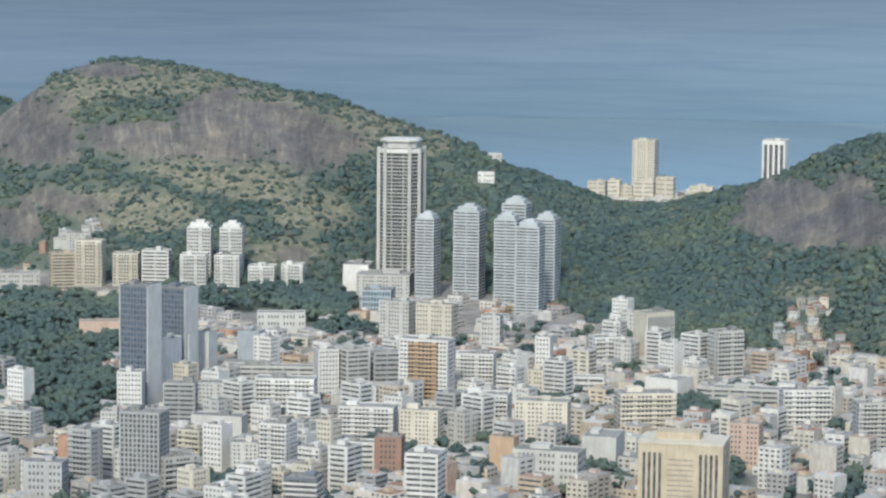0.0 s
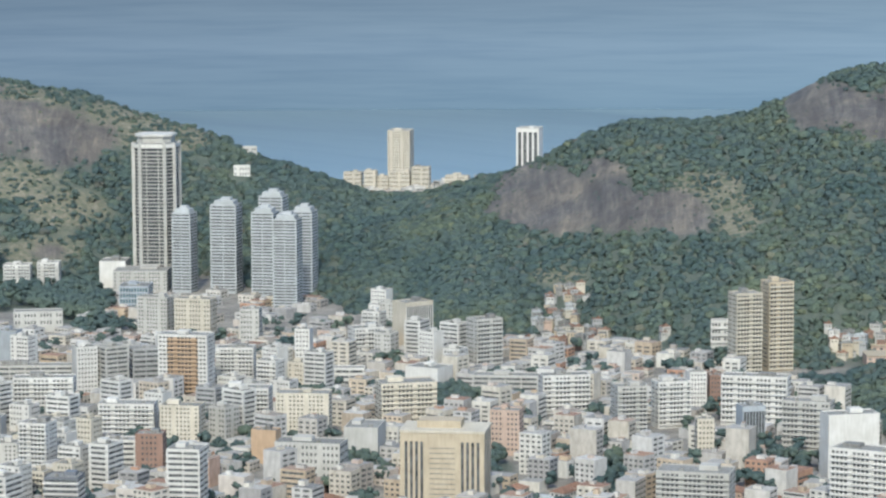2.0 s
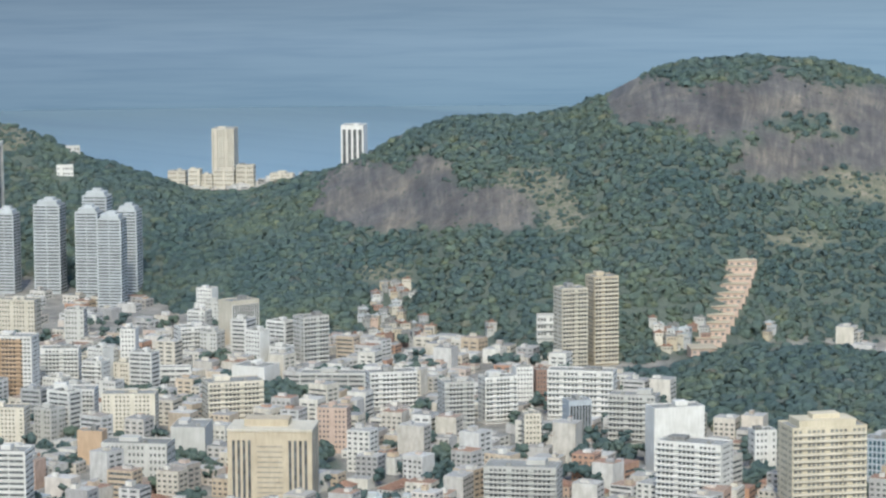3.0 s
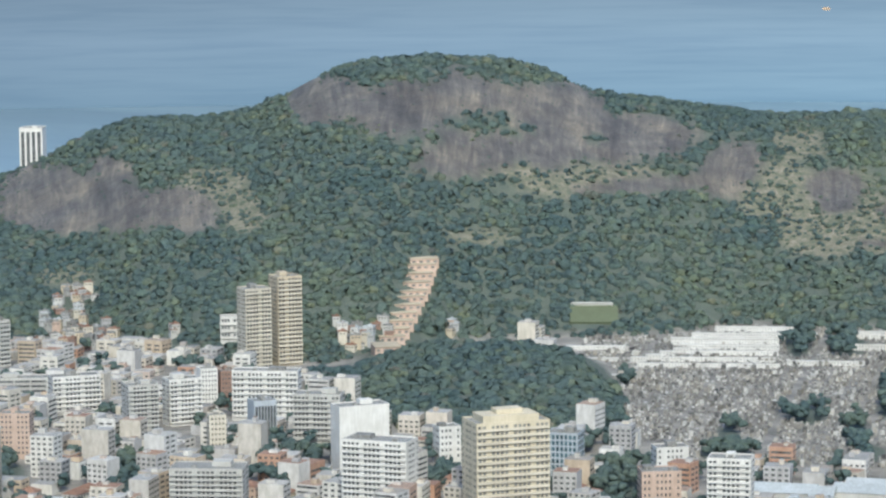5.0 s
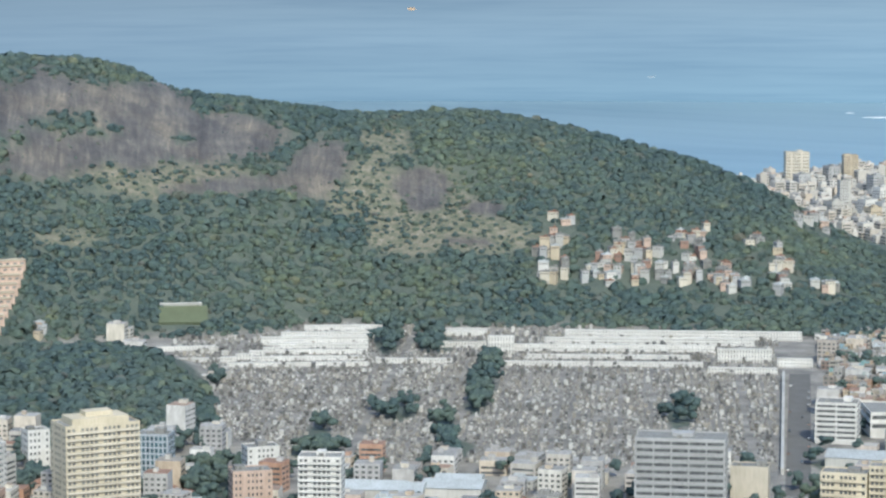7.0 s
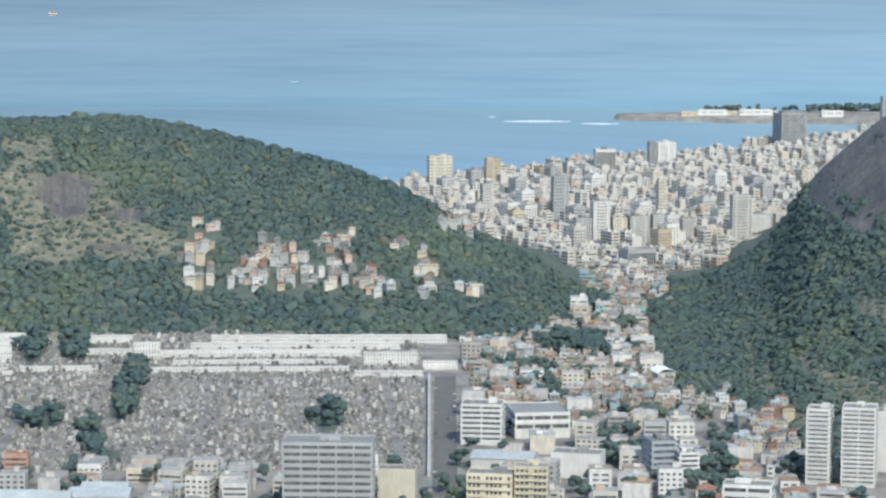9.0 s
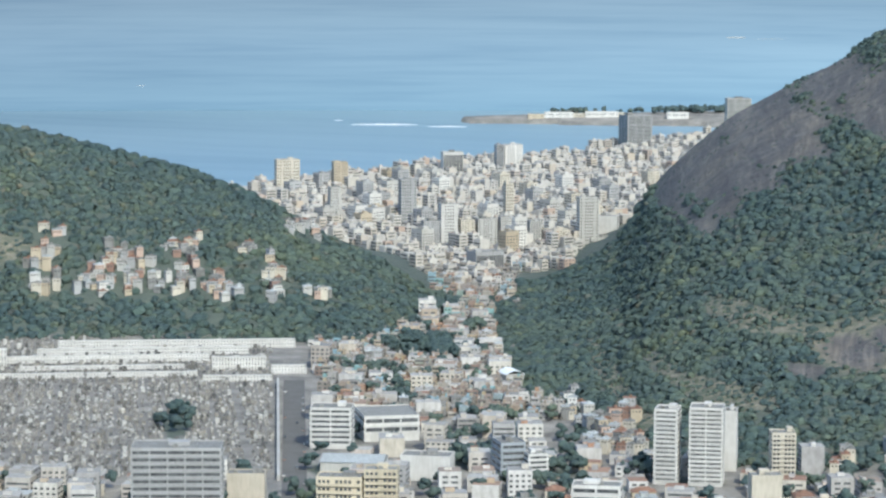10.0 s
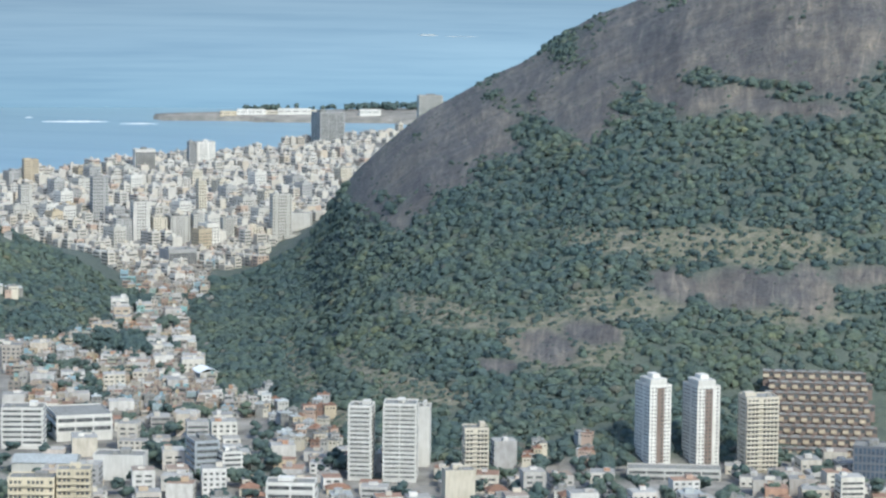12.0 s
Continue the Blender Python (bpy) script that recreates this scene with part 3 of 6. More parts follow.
def crowns(x, y, z, size, rs, k=8):
    """Rounded tree crowns, each closed by overlapping caps of leaves; vertices, faces and each tree's shade."""
    n = len(x)
    tip = np.radians([6, 50, 54, 48, 90, 84, 92, 86])[None] + (rs.rand(n, k) - 0.5) * 0.3
    way = np.radians([0, 10, 130, 250, 30, 120, 210, 300])[None] + rs.rand(n, 1) * math.tau + (rs.rand(n, k) - 0.5) * 0.4
    out = np.stack([np.sin(tip) * np.cos(way), np.sin(tip) * np.sin(way), np.cos(tip)], -1)
    side = np.stack([-np.sin(way), np.cos(way), np.zeros_like(way)], -1)
    other = np.cross(out, side)
    ring = RING[None, None] * (0.6 + rs.rand(n, k, 7, 1) * 0.75)
    cap = ring[..., :1] * side[:, :, None] + ring[..., 1:2] * other[:, :, None] + ring[..., 2:] * out[:, :, None]
    spread = (0.62 + rs.rand(n, k) * 0.24)[..., None, None]
    v = (out * (0.80 + rs.rand(n, k, 1) * 0.22))[:, :, None] + cap * spread
    v = v * size[:, None, None, None] * np.array((1, 1, 0.74)) + np.stack([x, y, z], -1)[:, None, None]
    f = RING_F[None] + (np.arange(n * k) * 7)[:, None, None]
    return v.reshape(-1, 3), f.reshape(-1, 3), np.repeat(rs.rand(n), k * 7)


def wood_on(h, label, seed, lo, hi):
    """Closed canopy on one hill, thinner on granite and scrub."""
    rs = np.random.RandomState(seed)
    foot_min, top_max = min(h["foot"]), max(h["ridge"]) + 45
    area = math.radians(hi - lo) * (top_max ** 2 - foot_min ** 2) / 2
    n = int(area / (h["pitch"] * 1.3) ** 2)
    b = lo + rs.rand(n) * (hi - lo)
    r = np.sqrt(foot_min ** 2 + rs.rand(n) * (top_max ** 2 - foot_min ** 2))
    x, y = r * np.sin(np.radians(b)), r * np.cos(np.radians(b))
    mine = hill_height(h, b, r)
    z = land(x, y)
    top = smooth_interp(b, h["b"], h["ridge"])
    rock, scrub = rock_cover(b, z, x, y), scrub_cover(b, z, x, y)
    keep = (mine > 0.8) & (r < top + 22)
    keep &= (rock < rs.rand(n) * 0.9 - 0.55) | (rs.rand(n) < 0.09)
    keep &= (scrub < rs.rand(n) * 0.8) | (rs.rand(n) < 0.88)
    for cx, cy, rad in CLEARINGS:
        keep &= (x - cx) ** 2 + (y - cy) ** 2 > rad * rad
    spared = rs.rand(n) < 0.12
    for fb, fr, rb, rr, *_ in FAVELAS:
        keep &= (((b - fb) / (rb + 0.05)) ** 2 + ((r - fr) / (rr + 6)) ** 2 > 1.25) | spared
    x, y, z, r, top, scrub, rock = x[keep], y[keep], z[keep], r[keep], top[keep], scrub[keep], rock[keep]
    n = len(x)
    big = rs.rand(n) ** 2.5
    big = np.where(rs.rand(n) < np.where(np.abs(r - top) < 14, 0.07, 0.012), big + 0.8, big)          # a few old trees stand out
    size = (3.0 + big * 2.5) * np.minimum(np.clip(0.75 - rock * 0.9, 0.22, 1.0), np.where(scrub > 0.1, 0.3 + 0.4 * rs.rand(n), 1.0)) * (h["pitch"] / 4.3)
    lift = np.where(size < 2, 0.1, -0.2 * size + rs.rand(n) * 1.0 + big * 1.3)
    v, f, tone = crowns(x, y, z + lift, size, rs)
    tagged(new("forest", fast_mesh("forest", v, f, LEAF, True, tone)), label, "forest", kind="stuff")


for h in HILLS:
    if h["wood"]:
        wood_on(h, h["wood"], int(h["back"]), h["see"][0], h["see"][1])

# ---------------------------------------------------------------- buildings
def windows(w, d, n, style, height, sill=0.95, m=0):
    """The openings of one storey, on all four faces; z from the storey's floor."""
    bits = Bits()
    e = 0.07
    for length, other, axis in ((w, d, 0), (d, w, 1)):
        k = max(1, round(length / n)) if style == "bands" else max(2, round(length / n))
        step = (length - 1.2) / k
        for side in (-1, 1):
            if style == "blank" and axis == 1:
                continue
            for i in range(k):
                if style in ("grid", "balcony", "slab") and k > 4 and (i + int(length * 3)) % 5 == 4:
                    continue                  # stair and lift shafts without windows
                fill = 0.46 if style in ("grid", "blank") or axis == 1 else (0.92 if style == "bands" else 0.66)
                if axis == 1 and style == "bands":
                    fill = 0.8
                c = -length / 2 + 0.6 + (i + 0.5) * step
                a0, a1 = c - step * fill / 2, c + step * fill / 2
                f0, f1 = side * other / 2 - e, side * other / 2 + e
                if axis == 0:
                    bits.box(a0, a1, f0, f1, sill, sill + height)
                else:
                    bits.box(f0, f1, a0, a1, sill, sill + height)
    return bits


def balcony(bw, d, deep=1.3):
    """Slab and front wall of one balcony, as one solid."""
    a, y0, y1 = bw / 2 - 0.3, -d / 2 - deep, -d / 2 - 0.08
    prof = [(y1, -0.1), (y0, -0.1), (y0, 1.05), (y0 + 0.14, 1.05), (y0 + 0.14, 0.14), (y1, 0.14)]
    bits = Bits()
    bits.v = [(-a, y, z) for y, z in prof] + [(a, y, z) for y, z in prof]
    bits.f = [(0, 1, 2, 3), (0, 3, 4, 5), (9, 8, 7, 6), (11, 10, 9, 6)] + [(i, i + 6, (i + 1) % 6 + 6, (i + 1) % 6) for i in range(6)]
    return bits


def block(x, y, turn, w, d, h, floors, style, wall, label, name="apartment_building", base=None, pane=None, trim=None, bays=2, top=True, group="", ends=None, panel=None, span=1.0, crown=False):
    """A block of flats or offices with its storeys; the front looks along local -y."""
    bays = 1 if style == "slab" else bays
    pane, trim = pane or PANE, trim or wall
    z = min(float(land(x, y, False)), float(land(x * 0.996, y * 0.996, False))) - 1 if base is None else base
    yaw = -math.degrees(math.atan2(x, y)) + turn
    e = thing(name, pose(x, y, z, 0, 0, yaw), label, "building", group)
    h += 1
    wb = Bits().tub(w, d, h, 0.95)
    part("wall", wb, wall, e)
    roof = part("roof", Bits().box(-w / 2 + 0.32, w / 2 - 0.32, -d / 2 + 0.32, d / 2 - 0.32, h + 0.004, h + 0.25), CEMENT, e)
    fh = h / floors
    if ends:
        for k in (-1, 1):
            part("end_wall", Bits().box(k * (w / 2 + 0.25) - 0.25, k * (w / 2 + 0.25) + 0.25, -d / 2 - 0.3, d / 2 + 0.3, 0, h + 1.2), ends, e, "pale windowless end wall")
    if panel:
        part("front_panel", Bits().box(-w * span / 2, w * span / 2, -d / 2 - 0.05, -d / 2 + 0.2, 2, h - 1), panel, e)
    if style == "fins":
        k = max(3, round(w / 2.2))
        part("window", Bits().box(-w / 2 + 0.5, w / 2 - 0.5, -d / 2 - 0.06, -d / 2 + 0.2, 3, h - 2.5), pane, e, "tall dark glazing")
        fm = Bits().box(-0.22, 0.22, -d / 2 - 0.7, -d / 2 - 0.064, 2.5, h - 2).mesh("fin", trim)
        for i in range(k + 1):
            part("fin", fm, trim, e, at=(-w / 2 + 0.6 + i * (w - 1.2) / k, 0, 0))
    elif style == "strips":
        strip = Bits().box(-w * 0.075, w * 0.075, -d / 2 - 0.06, -d / 2 + 0.2, 3, h - 4).mesh("window_strip", pane)
        for i in range(4):
            part("window_strip", strip, pane, e, at=((i - 1.5) * w * 0.235, 0, 0))
    elif style != "plain":
        rows = windows(w, d, 2.6 if style != "bands" else 11, style, fh * (0.44 if style != "glass" else 0.72), fh * (0.34 if style != "glass" else 0.16)).mesh("window_band", pane)
        bal = balcony(w * span / bays, d).mesh("balcony", trim) if style in ("balcony", "slab") else None
        ledge = None
        if style in ("bands", "slab"):
            ledge = Bits()
            for q in ((-w / 2 - 0.35, w / 2 + 0.35, -d / 2 - 0.35, -d / 2 - 0.004), (-w / 2 - 0.35, -w / 2 - 0.004, -d / 2, d / 2), (w / 2 + 0.004, w / 2 + 0.35, -d / 2, d / 2)):
                ledge.box(*q, -0.15, fh * 0.33)
            ledge = ledge.mesh("ledge", trim)
        for i in range(1 if h > 12 else 0, floors):
            part("window_band", rows, pane, e, at=(0, 0, i * fh))["kind"] = "stuff"
            if bal and i:
                for k in range(bays):
                    part("balcony", bal, trim, e, at=(((k + 0.5) / bays - 0.5) * w * span, 0, i * fh))
            elif ledge and i:
                part("ledge", ledge, trim, e, at=(0, 0, i * fh))
    if top:
        rs = random.Random(int(x * 7 + y))
        if crown:
            part("crown", Bits().box(-w * 0.38, w * 0.38, -d * 0.36, d * 0.36, h + 0.254, h + 4.0), wall, roof)
            part("crown_top", Bits().box(-w * 0.16, w * 0.2, -d * 0.16, d * 0.2, h + 4.01, h + 6.6), wall, roof)
        else:
            cx, half, up = rs.uniform(-0.3, 0.3) * w, w * rs.uniform(0.09, 0.17), rs.uniform(2.0, 3.4)
            part("roof_house", Bits().box(cx - half, cx + half, -d * 0.05, d * 0.36, h + 0.254, h + up), wall if rs.random() < 0.5 else CEMENT, roof)
            part("water_tank", Bits().box(-cx - 1.3, -cx + 1.2, -d * 0.25, -d * 0.25 + 2.0, h + 0.254, h + 1.9), CEMENT, roof)
    return e


def house_proto(w, d, h, wall, roofmat, label, kind="hip"):
    e = thing("house", pose(0, 0, -500), label, "house", "low houses of the quarter")
    part("wall", Bits().box(-w / 2, w / 2, -d / 2, d / 2, 0, h), wall, e)
    if kind == "hip":
        part("roof", Bits().hip(w, d, h + 0.01, min(w, d) * 0.28), roofmat, e)
    else:
        rb = Bits().box(-w / 2 - 0.2, w / 2 + 0.2, -d / 2 - 0.2, d / 2 + 0.2, h + 0.004, h + 0.35)
        rb.box(-w * 0.1, w * 0.3, -d * 0.1, d * 0.3, h + 0.354, h + 2.6)
        part("roof", rb, roofmat, e)
    part("window_band", windows(w, d, 3.0, "grid", 1.3, 1.0), PANE, e)["kind"] = "stuff"
    if h > 5:
        part("window_band", windows(w, d, 3.0, "grid", 1.3, 1.0), PANE, e, at=(0, 0, h / 2))["kind"] = "stuff"
    return e


def office_tower(x, y, w, h):
    """The tall office tower: chamfered plan, dark storeys between pale rings, pale corner shafts."""
    yaw = -math.degrees(math.atan2(x, y)) - 12
    e = thing("office_tower", pose(x, y, 4, 0, 0, yaw), "tall pale office tower with dark window bands and corner shafts", "building")
    a, c = w / 2, w * 0.30

    def ring(k):
        s, q = a * k, c * k
        return [(-q, -s), (q, -s), (s, -q), (s, q), (q, s), (-q, s), (-s, q), (-s, -q)]

    part("core", Bits().prism(ring(0.95), 0, h), TOWERPANE, e, "dark glazed storeys")
    n = 40
    lm = Bits().prism(ring(0.972), 0, h / n * 0.26).mesh("floor_ring", PALE)
    for i in range(n):
        part("floor_ring", lm, PALE, e, at=(0, 0, (i + 0.6) * h / n))
    for px, py in ring(1.0):
        part("corner_shaft", Bits().box(px * 0.98 - 1.4, px * 0.98 + 1.4, py * 0.98 - 1.4, py * 0.98 + 1.4, 0, h + 0.5), PALE, e)
    for u in (-0.14, 0.14):
        for sx, sy in ((0, -1), (1, 0), (-1, 0)):
            px, py = (u * w, sy * a) if sy else (sx * a, u * w)
            part("mullion", Bits().box(px - 0.3, px + 0.3, py - 0.3 if sx else py * 0.96 - 0.3, py + 0.3 if sx else py * 0.96 + 0.3, 0, h), PALE, e)
    part("crown", Bits().prism(ring(0.80), h + 0.01, h + 6), PALE, e)
    part("crown_ring", Bits().prism(ring(1.03), h - 4, h - 0.5), WHITE, e)
    part("roof_slab", Bits().prism(ring(0.90), h + 6.01, h + 8), WHITE, e)
    return e


def hall(x, y, w, d):
    e = thing("warehouse", pose(x, y, 4, 0, 0, -math.degrees(math.atan2(x, y)) - 8), "low hall with a pale metal sheet roof", "building")
    part("wall", Bits().box(-w / 2, w / 2, -d / 2, d / 2, 0, 7), PALE, e)
    rb = Bits()
    rb.v = [(-w / 2 - 0.5, -d / 2 - 0.6, 7.02), (w / 2 + 0.5, -d / 2 - 0.6, 7.02), (w / 2 + 0.5, d / 2 + 0.6, 7.02), (-w / 2 - 0.5, d / 2 + 0.6, 7.02), (-w / 2 - 0.5, 0, 10.2), (w / 2 + 0.5, 0, 10.2)]
    rb.f = [(0, 1, 5, 4), (2, 3, 4, 5), (0, 4, 3), (1, 2, 5), (3, 2, 1, 0)]
    part("roof", rb, SHEET, e, "ribbed metal sheet roof")
    for i in range(5):
        part("roof_rib", Bits().box(-w / 2 + (i + 0.5) * w / 5 - 0.25, -w / 2 + (i + 0.5) * w / 5 + 0.25, -0.3, 0.3, 10.1, 10.7), SHEET, e)
    return e


def climbing_step(e, x, y, z, w):
    """One storey-stack of the block that climbs the slope."""
    inv = e.matrix_basis.inverted()
    o = inv @ Vector((x, y, z))
    turn = radians(-math.degrees(math.atan2(x, y)) + 8)
    for name, bits, mat in (("terrace_unit", Bits().box(-w / 2, w / 2, -2, 22, -14, 4.4), PINK),
                            ("terrace_roof", Bits().box(-w / 2 - 0.4, w / 2 + 0.4, -2.9, 22.3, 4.404, 4.9), TAN)):
        ob = part(name, bits, mat, e, at=o)
        ob.rotation_euler = (0, 0, turn)
    for i in range(4):
        ob = part("window", Bits().box(-w / 2 + (i + 0.25) * w / 4, -w / 2 + (i + 0.75) * w / 4, -2.08, -1.9, 1.2, 3.0), SHADE_PANE, e, at=o)
        ob.rotation_euler = (0, 0, turn)


def sports_field(x, y, z):
    yaw = -math.degrees(math.atan2(x, y))
    g = thing("sports_field", pose(x, y, z + 2.0, 0, 0, yaw), "small worn grass field cut into the hillside", "field")
    turf = part("turf", Bits().box(-19, 19, -12, 12, -8, 0), GRASS, g)
    turf.rotation_euler = (radians(24), 0, 0)
    wall = part("retaining_wall", Bits().box(-18, 15, 12.05, 13, -3, 2.6), WHITE, g)
    wall.rotation_euler = (radians(24), 0, 0)


def honeycomb(x, y):
    """Stepped flats on the slope: rows of small units with brown roofs."""
    b = math.atan2(x, y)
    e = thing("stepped_apartment_complex", pose(x, y, 4, 0, 0, -math.degrees(b)), "stepped complex of small flats with brown roofs and white parapets", "building")
    unit = Bits().box(-3.5, 3.5, 1.6, 8, -7, 2.7).mesh("unit", BROWN)
    slab = Bits().box(-3.6, 1.4, 0.7, 8.1, 2.704, 3.2).mesh("roof_slab", CEMENT)
    front = Bits().box(-3.3, 0.3, -0.1, 1.59, -1.0, 1.0).mesh("parapet", TAN)
    # Flush dark pane, standing in for the shade inside an open loggia.
    hole = Bits().box(0.5, 3.2, 1.5, 1.7, -0.3, 2.3).mesh("loggia", PANE)
    for i in range(9):
        for k in range(9):
            off = 3.3 if i % 2 else 0
            at = ((k - 4) * 7.3 + off - i * 0.8, i * 8.1, i * 5.6)
            part("unit", unit, BROWN, e, at=at)
            part("roof_slab", slab, CEMENT, e, at=at)
            part("parapet", front, TAN, e, at=at)
            part("loggia", hole, PANE, e, at=at)


HOME_PAINTS = [PINK, TAN, GREY, PALE, BRICKRED, GREY, CREAM, PALE, TAN, GREY, PINK, PALE, CEMENT, CREAM, CEMENT, WHITE]


def favela(b, r, rb, rr, n, seed):
    """Self-built houses stacked up a slope."""
    rs = random.Random(seed)
    for i in range(n):
        bb, dd = radians(b + rs.uniform(-1, 1) * rb), r + rs.uniform(-1, 1) * rr
        x, y = dd * math.sin(bb), dd * math.cos(bb)
        z = float(land(x, y, False))
        w, d, h = rs.uniform(5, 8.5), rs.uniform(5, 8), rs.choice((3.4, 5.8, 6.2, 8.8, 9.2))
        wall = rs.choice(HOME_PAINTS)
        e = thing("hillside_house", pose(x, y, z, 0, 0, -math.degrees(bb) + rs.uniform(-25, 25)), "small self-built masonry house stacked on the slope", "house", "self-built houses on the slopes")
        part("wall", Bits().box(-w / 2, w / 2, -d / 2, d / 2, -5, h), wall, e)
        part("roof", Bits().box(-w / 2 - 0.25, w / 2 + 0.25, -d / 2 - 0.25, d / 2 + 0.25, h + 0.004, h + 0.3).box(-1 + w * 0.1, 1 + w * 0.1, -0.8, 0.8, h + 0.304, h + 1.7), rs.choice((CEMENT, SHEET, TILE, CEMENT)), e)
        part("window_band", windows(w, d, 2.6, "grid", 1.2, h - 2.4), PANE, e)["kind"] = "stuff"


def strip_office(x, y, w, h):
    """Tan office tower: a plain middle with slits between two banks of dark upright strips."""
    d = 30
    x, y = x * (1 + d / 2 / math.hypot(x, y)), y * (1 + d / 2 / math.hypot(x, y))
    e = thing("office_building", pose(x, y, 4, 0, 0, -math.degrees(math.atan2(x, y)) - 8), "tan office tower with dark vertical window strips", "building")
    part("wall", Bits().box(-w / 2, w / 2, -d / 2, d / 2, 0, h), TAN, e)
    part("roof", Bits().box(-w / 2 - 0.4, w / 2 + 0.4, -d / 2 - 0.4, d / 2 + 0.4, h + 0.004, h + 1.4), CREAM, e)
    part("roof_house", Bits().box(-w * 0.32, w * 0.2, -d * 0.2, d * 0.3, h + 1.404, h + 5.5), TAN, e)
    strip = Bits().box(-0.8, 0.8, -d / 2 - 0.1, -d / 2 + 0.3, 3, h - 5).mesh("window_strip", PANE)
    for side in (-1, 1):
        for k in range(4):
            part("window_strip", strip, PANE, e, at=(side * (w * 0.24 + k * w * 0.062), 0, 0))
    slit = Bits().box(-w * 0.15, w * 0.15, -d / 2 - 0.1, -d / 2 + 0.3, 0, 0.5).mesh("slit", SHADE_PANE)
    for k in range(12):
        part("slit", slit, SHADE_PANE, e, at=(0, 0, 4 + k * (h - 10) / 12))
    for k in range(3):
        part("side_strip", Bits().box(w / 2 - 0.2, w / 2 + 0.1, -d * 0.35 + k * d * 0.25, -d * 0.35 + k * d * 0.25 + 2, 3, h - 5), PANE, e)
    return e


def burial_terrace(x, y, w, h):
    """Tiers of burial niches, each set back behind the one below."""
    e = thing("burial_terrace", pose(x, y, 4.5, 0, 0, -math.degrees(math.atan2(x, y))), "long pale terrace of burial niches in the cemetery", "terrace", "cemetery terraces")
    n = 2 if h < 4.5 else 3
    th = (h + 0.5) / n
    for i in range(n):
        part("tier", Bits().box(-w / 2, w / 2, i * 2.6, n * 2.6 + 2, i * th, (i + 1) * th - 0.004), WHITE, e)
        part("coping", Bits().box(-w / 2 - 0.1, w / 2 + 0.1, i * 2.6 - 0.3, i * 2.6 + 0.9, (i + 1) * th, (i + 1) * th + 0.3), WHITE, e)
        # Dark boxes on the tier's face paint in the shade of niche recesses.
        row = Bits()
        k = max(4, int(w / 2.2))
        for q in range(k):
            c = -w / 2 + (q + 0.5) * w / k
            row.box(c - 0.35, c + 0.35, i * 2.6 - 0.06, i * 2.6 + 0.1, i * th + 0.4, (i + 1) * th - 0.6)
        part("niche_band", row, SHADE_PANE, e)["kind"] = "stuff"
    return e

# ---- the blocks that stand out
block(-2154, 1388, -20, 17.0, 18.0, 70.3, 26, 'bands', PALEBLUE, 'pale banded residential tower in a cluster at the hill foot', crown=True)
block(-2128, 1415, -15, 23.2, 22.0, 78.1, 28, 'bands', PALEBLUE, 'pale banded residential tower standing alone in a cluster', crown=True)
block(-2105, 1450, -15, 21.6, 20.0, 84.3, 30, 'bands', PALEBLUE, 'tall banded residential tower at the back of the cluster', crown=True)
block(-2086, 1428, -15, 19.8, 20.0, 73.8, 27, 'bands', PALEBLUE, 'banded residential tower in a close cluster', crown=True)
block(-2053, 1447, -15, 18.1, 20.0, 73.8, 28, 'bands', PALEBLUE, 'banded residential tower beside its twin in the cluster', crown=True)
block(-2006, 1396, -15, 20.5, 20.0, 76.6, 30, 'bands', PALEBLUE, 'bluish banded residential tower at the front of the cluster', crown=True)
block(-2228, 1361, -10, 23.3, 30.0, 23.2, 4, 'plain', WHITE, 'white windowless shopping hall by the tower')
block(-2186, 1364, -8, 47.8, 40.0, 18.8, 6, 'grid', PALE, 'pale podium of the office tower', name="mall_podium")
block(-2072, 1286, -8, 24.7, 30.0, 22.6, 5, 'glass', BLUEGREY, 'low blue-glazed office block near the mall', name="office_building", pane=TEALPANE)
block(-2307, 1103, 8, 20.6, 16.0, 39.1, 14, 'bands', TAN, 'tan apartment block at the hill foot')
block(-2368, 1161, -15, 24.1, 16.0, 41.3, 14, 'balcony', CREAM, 'cream apartment tower with balconies')
block(-2456, 1193, -10, 23.3, 16.0, 21.2, 8, 'grid', PALE, 'pale apartment block on the slope')
block(-2352, 1189, -8, 22.8, 16.0, 29.5, 10, 'balcony', CREAM, 'cream apartment block in a row below the hill')
block(-2342, 1215, -12, 24.6, 16.0, 31.8, 10, 'bands', WHITE, 'white banded apartment block in a row below the hill')
block(-2313, 1244, -8, 21.7, 16.0, 49.7, 16, 'balcony', WHITE, 'white apartment tower with a rounded top at the hill foot', crown=True)
block(-2278, 1219, -8, 23.3, 16.0, 34.6, 11, 'balcony', WHITE, 'white apartment block in front of a tower')
block(-2289, 1264, -8, 20.5, 16.0, 49.6, 16, 'balcony', WHITE, 'white apartment tower beside its twin at the hill foot', crown=True)
block(-2277, 1253, -8, 22.5, 16.0, 32.1, 11, 'balcony', WHITE, 'white apartment block before the twin tower')
block(-2258, 1278, -8, 23.5, 16.0, 22.9, 8, 'balcony', WHITE, 'white apartment block by the wooded slope')
block(-2251, 1306, -8, 19.4, 16.0, 23.4, 8, 'balcony', WHITE, 'white apartment block at the end of the row')
block(-2361, 1087, 0, 35.7, 20.0, 16.8, 4, 'grid', PALE, 'low pale institutional building among trees')
block(-2070, 1022, 0, 31.8, 14.0, 13.7, 3, 'plain', PINK, 'low building with a reddish roof among park trees', top=False)
block(-2027, 1165, 0, 39.1, 16.0, 16.2, 3, 'grid', PALE, 'low pale school building among trees', top=False)
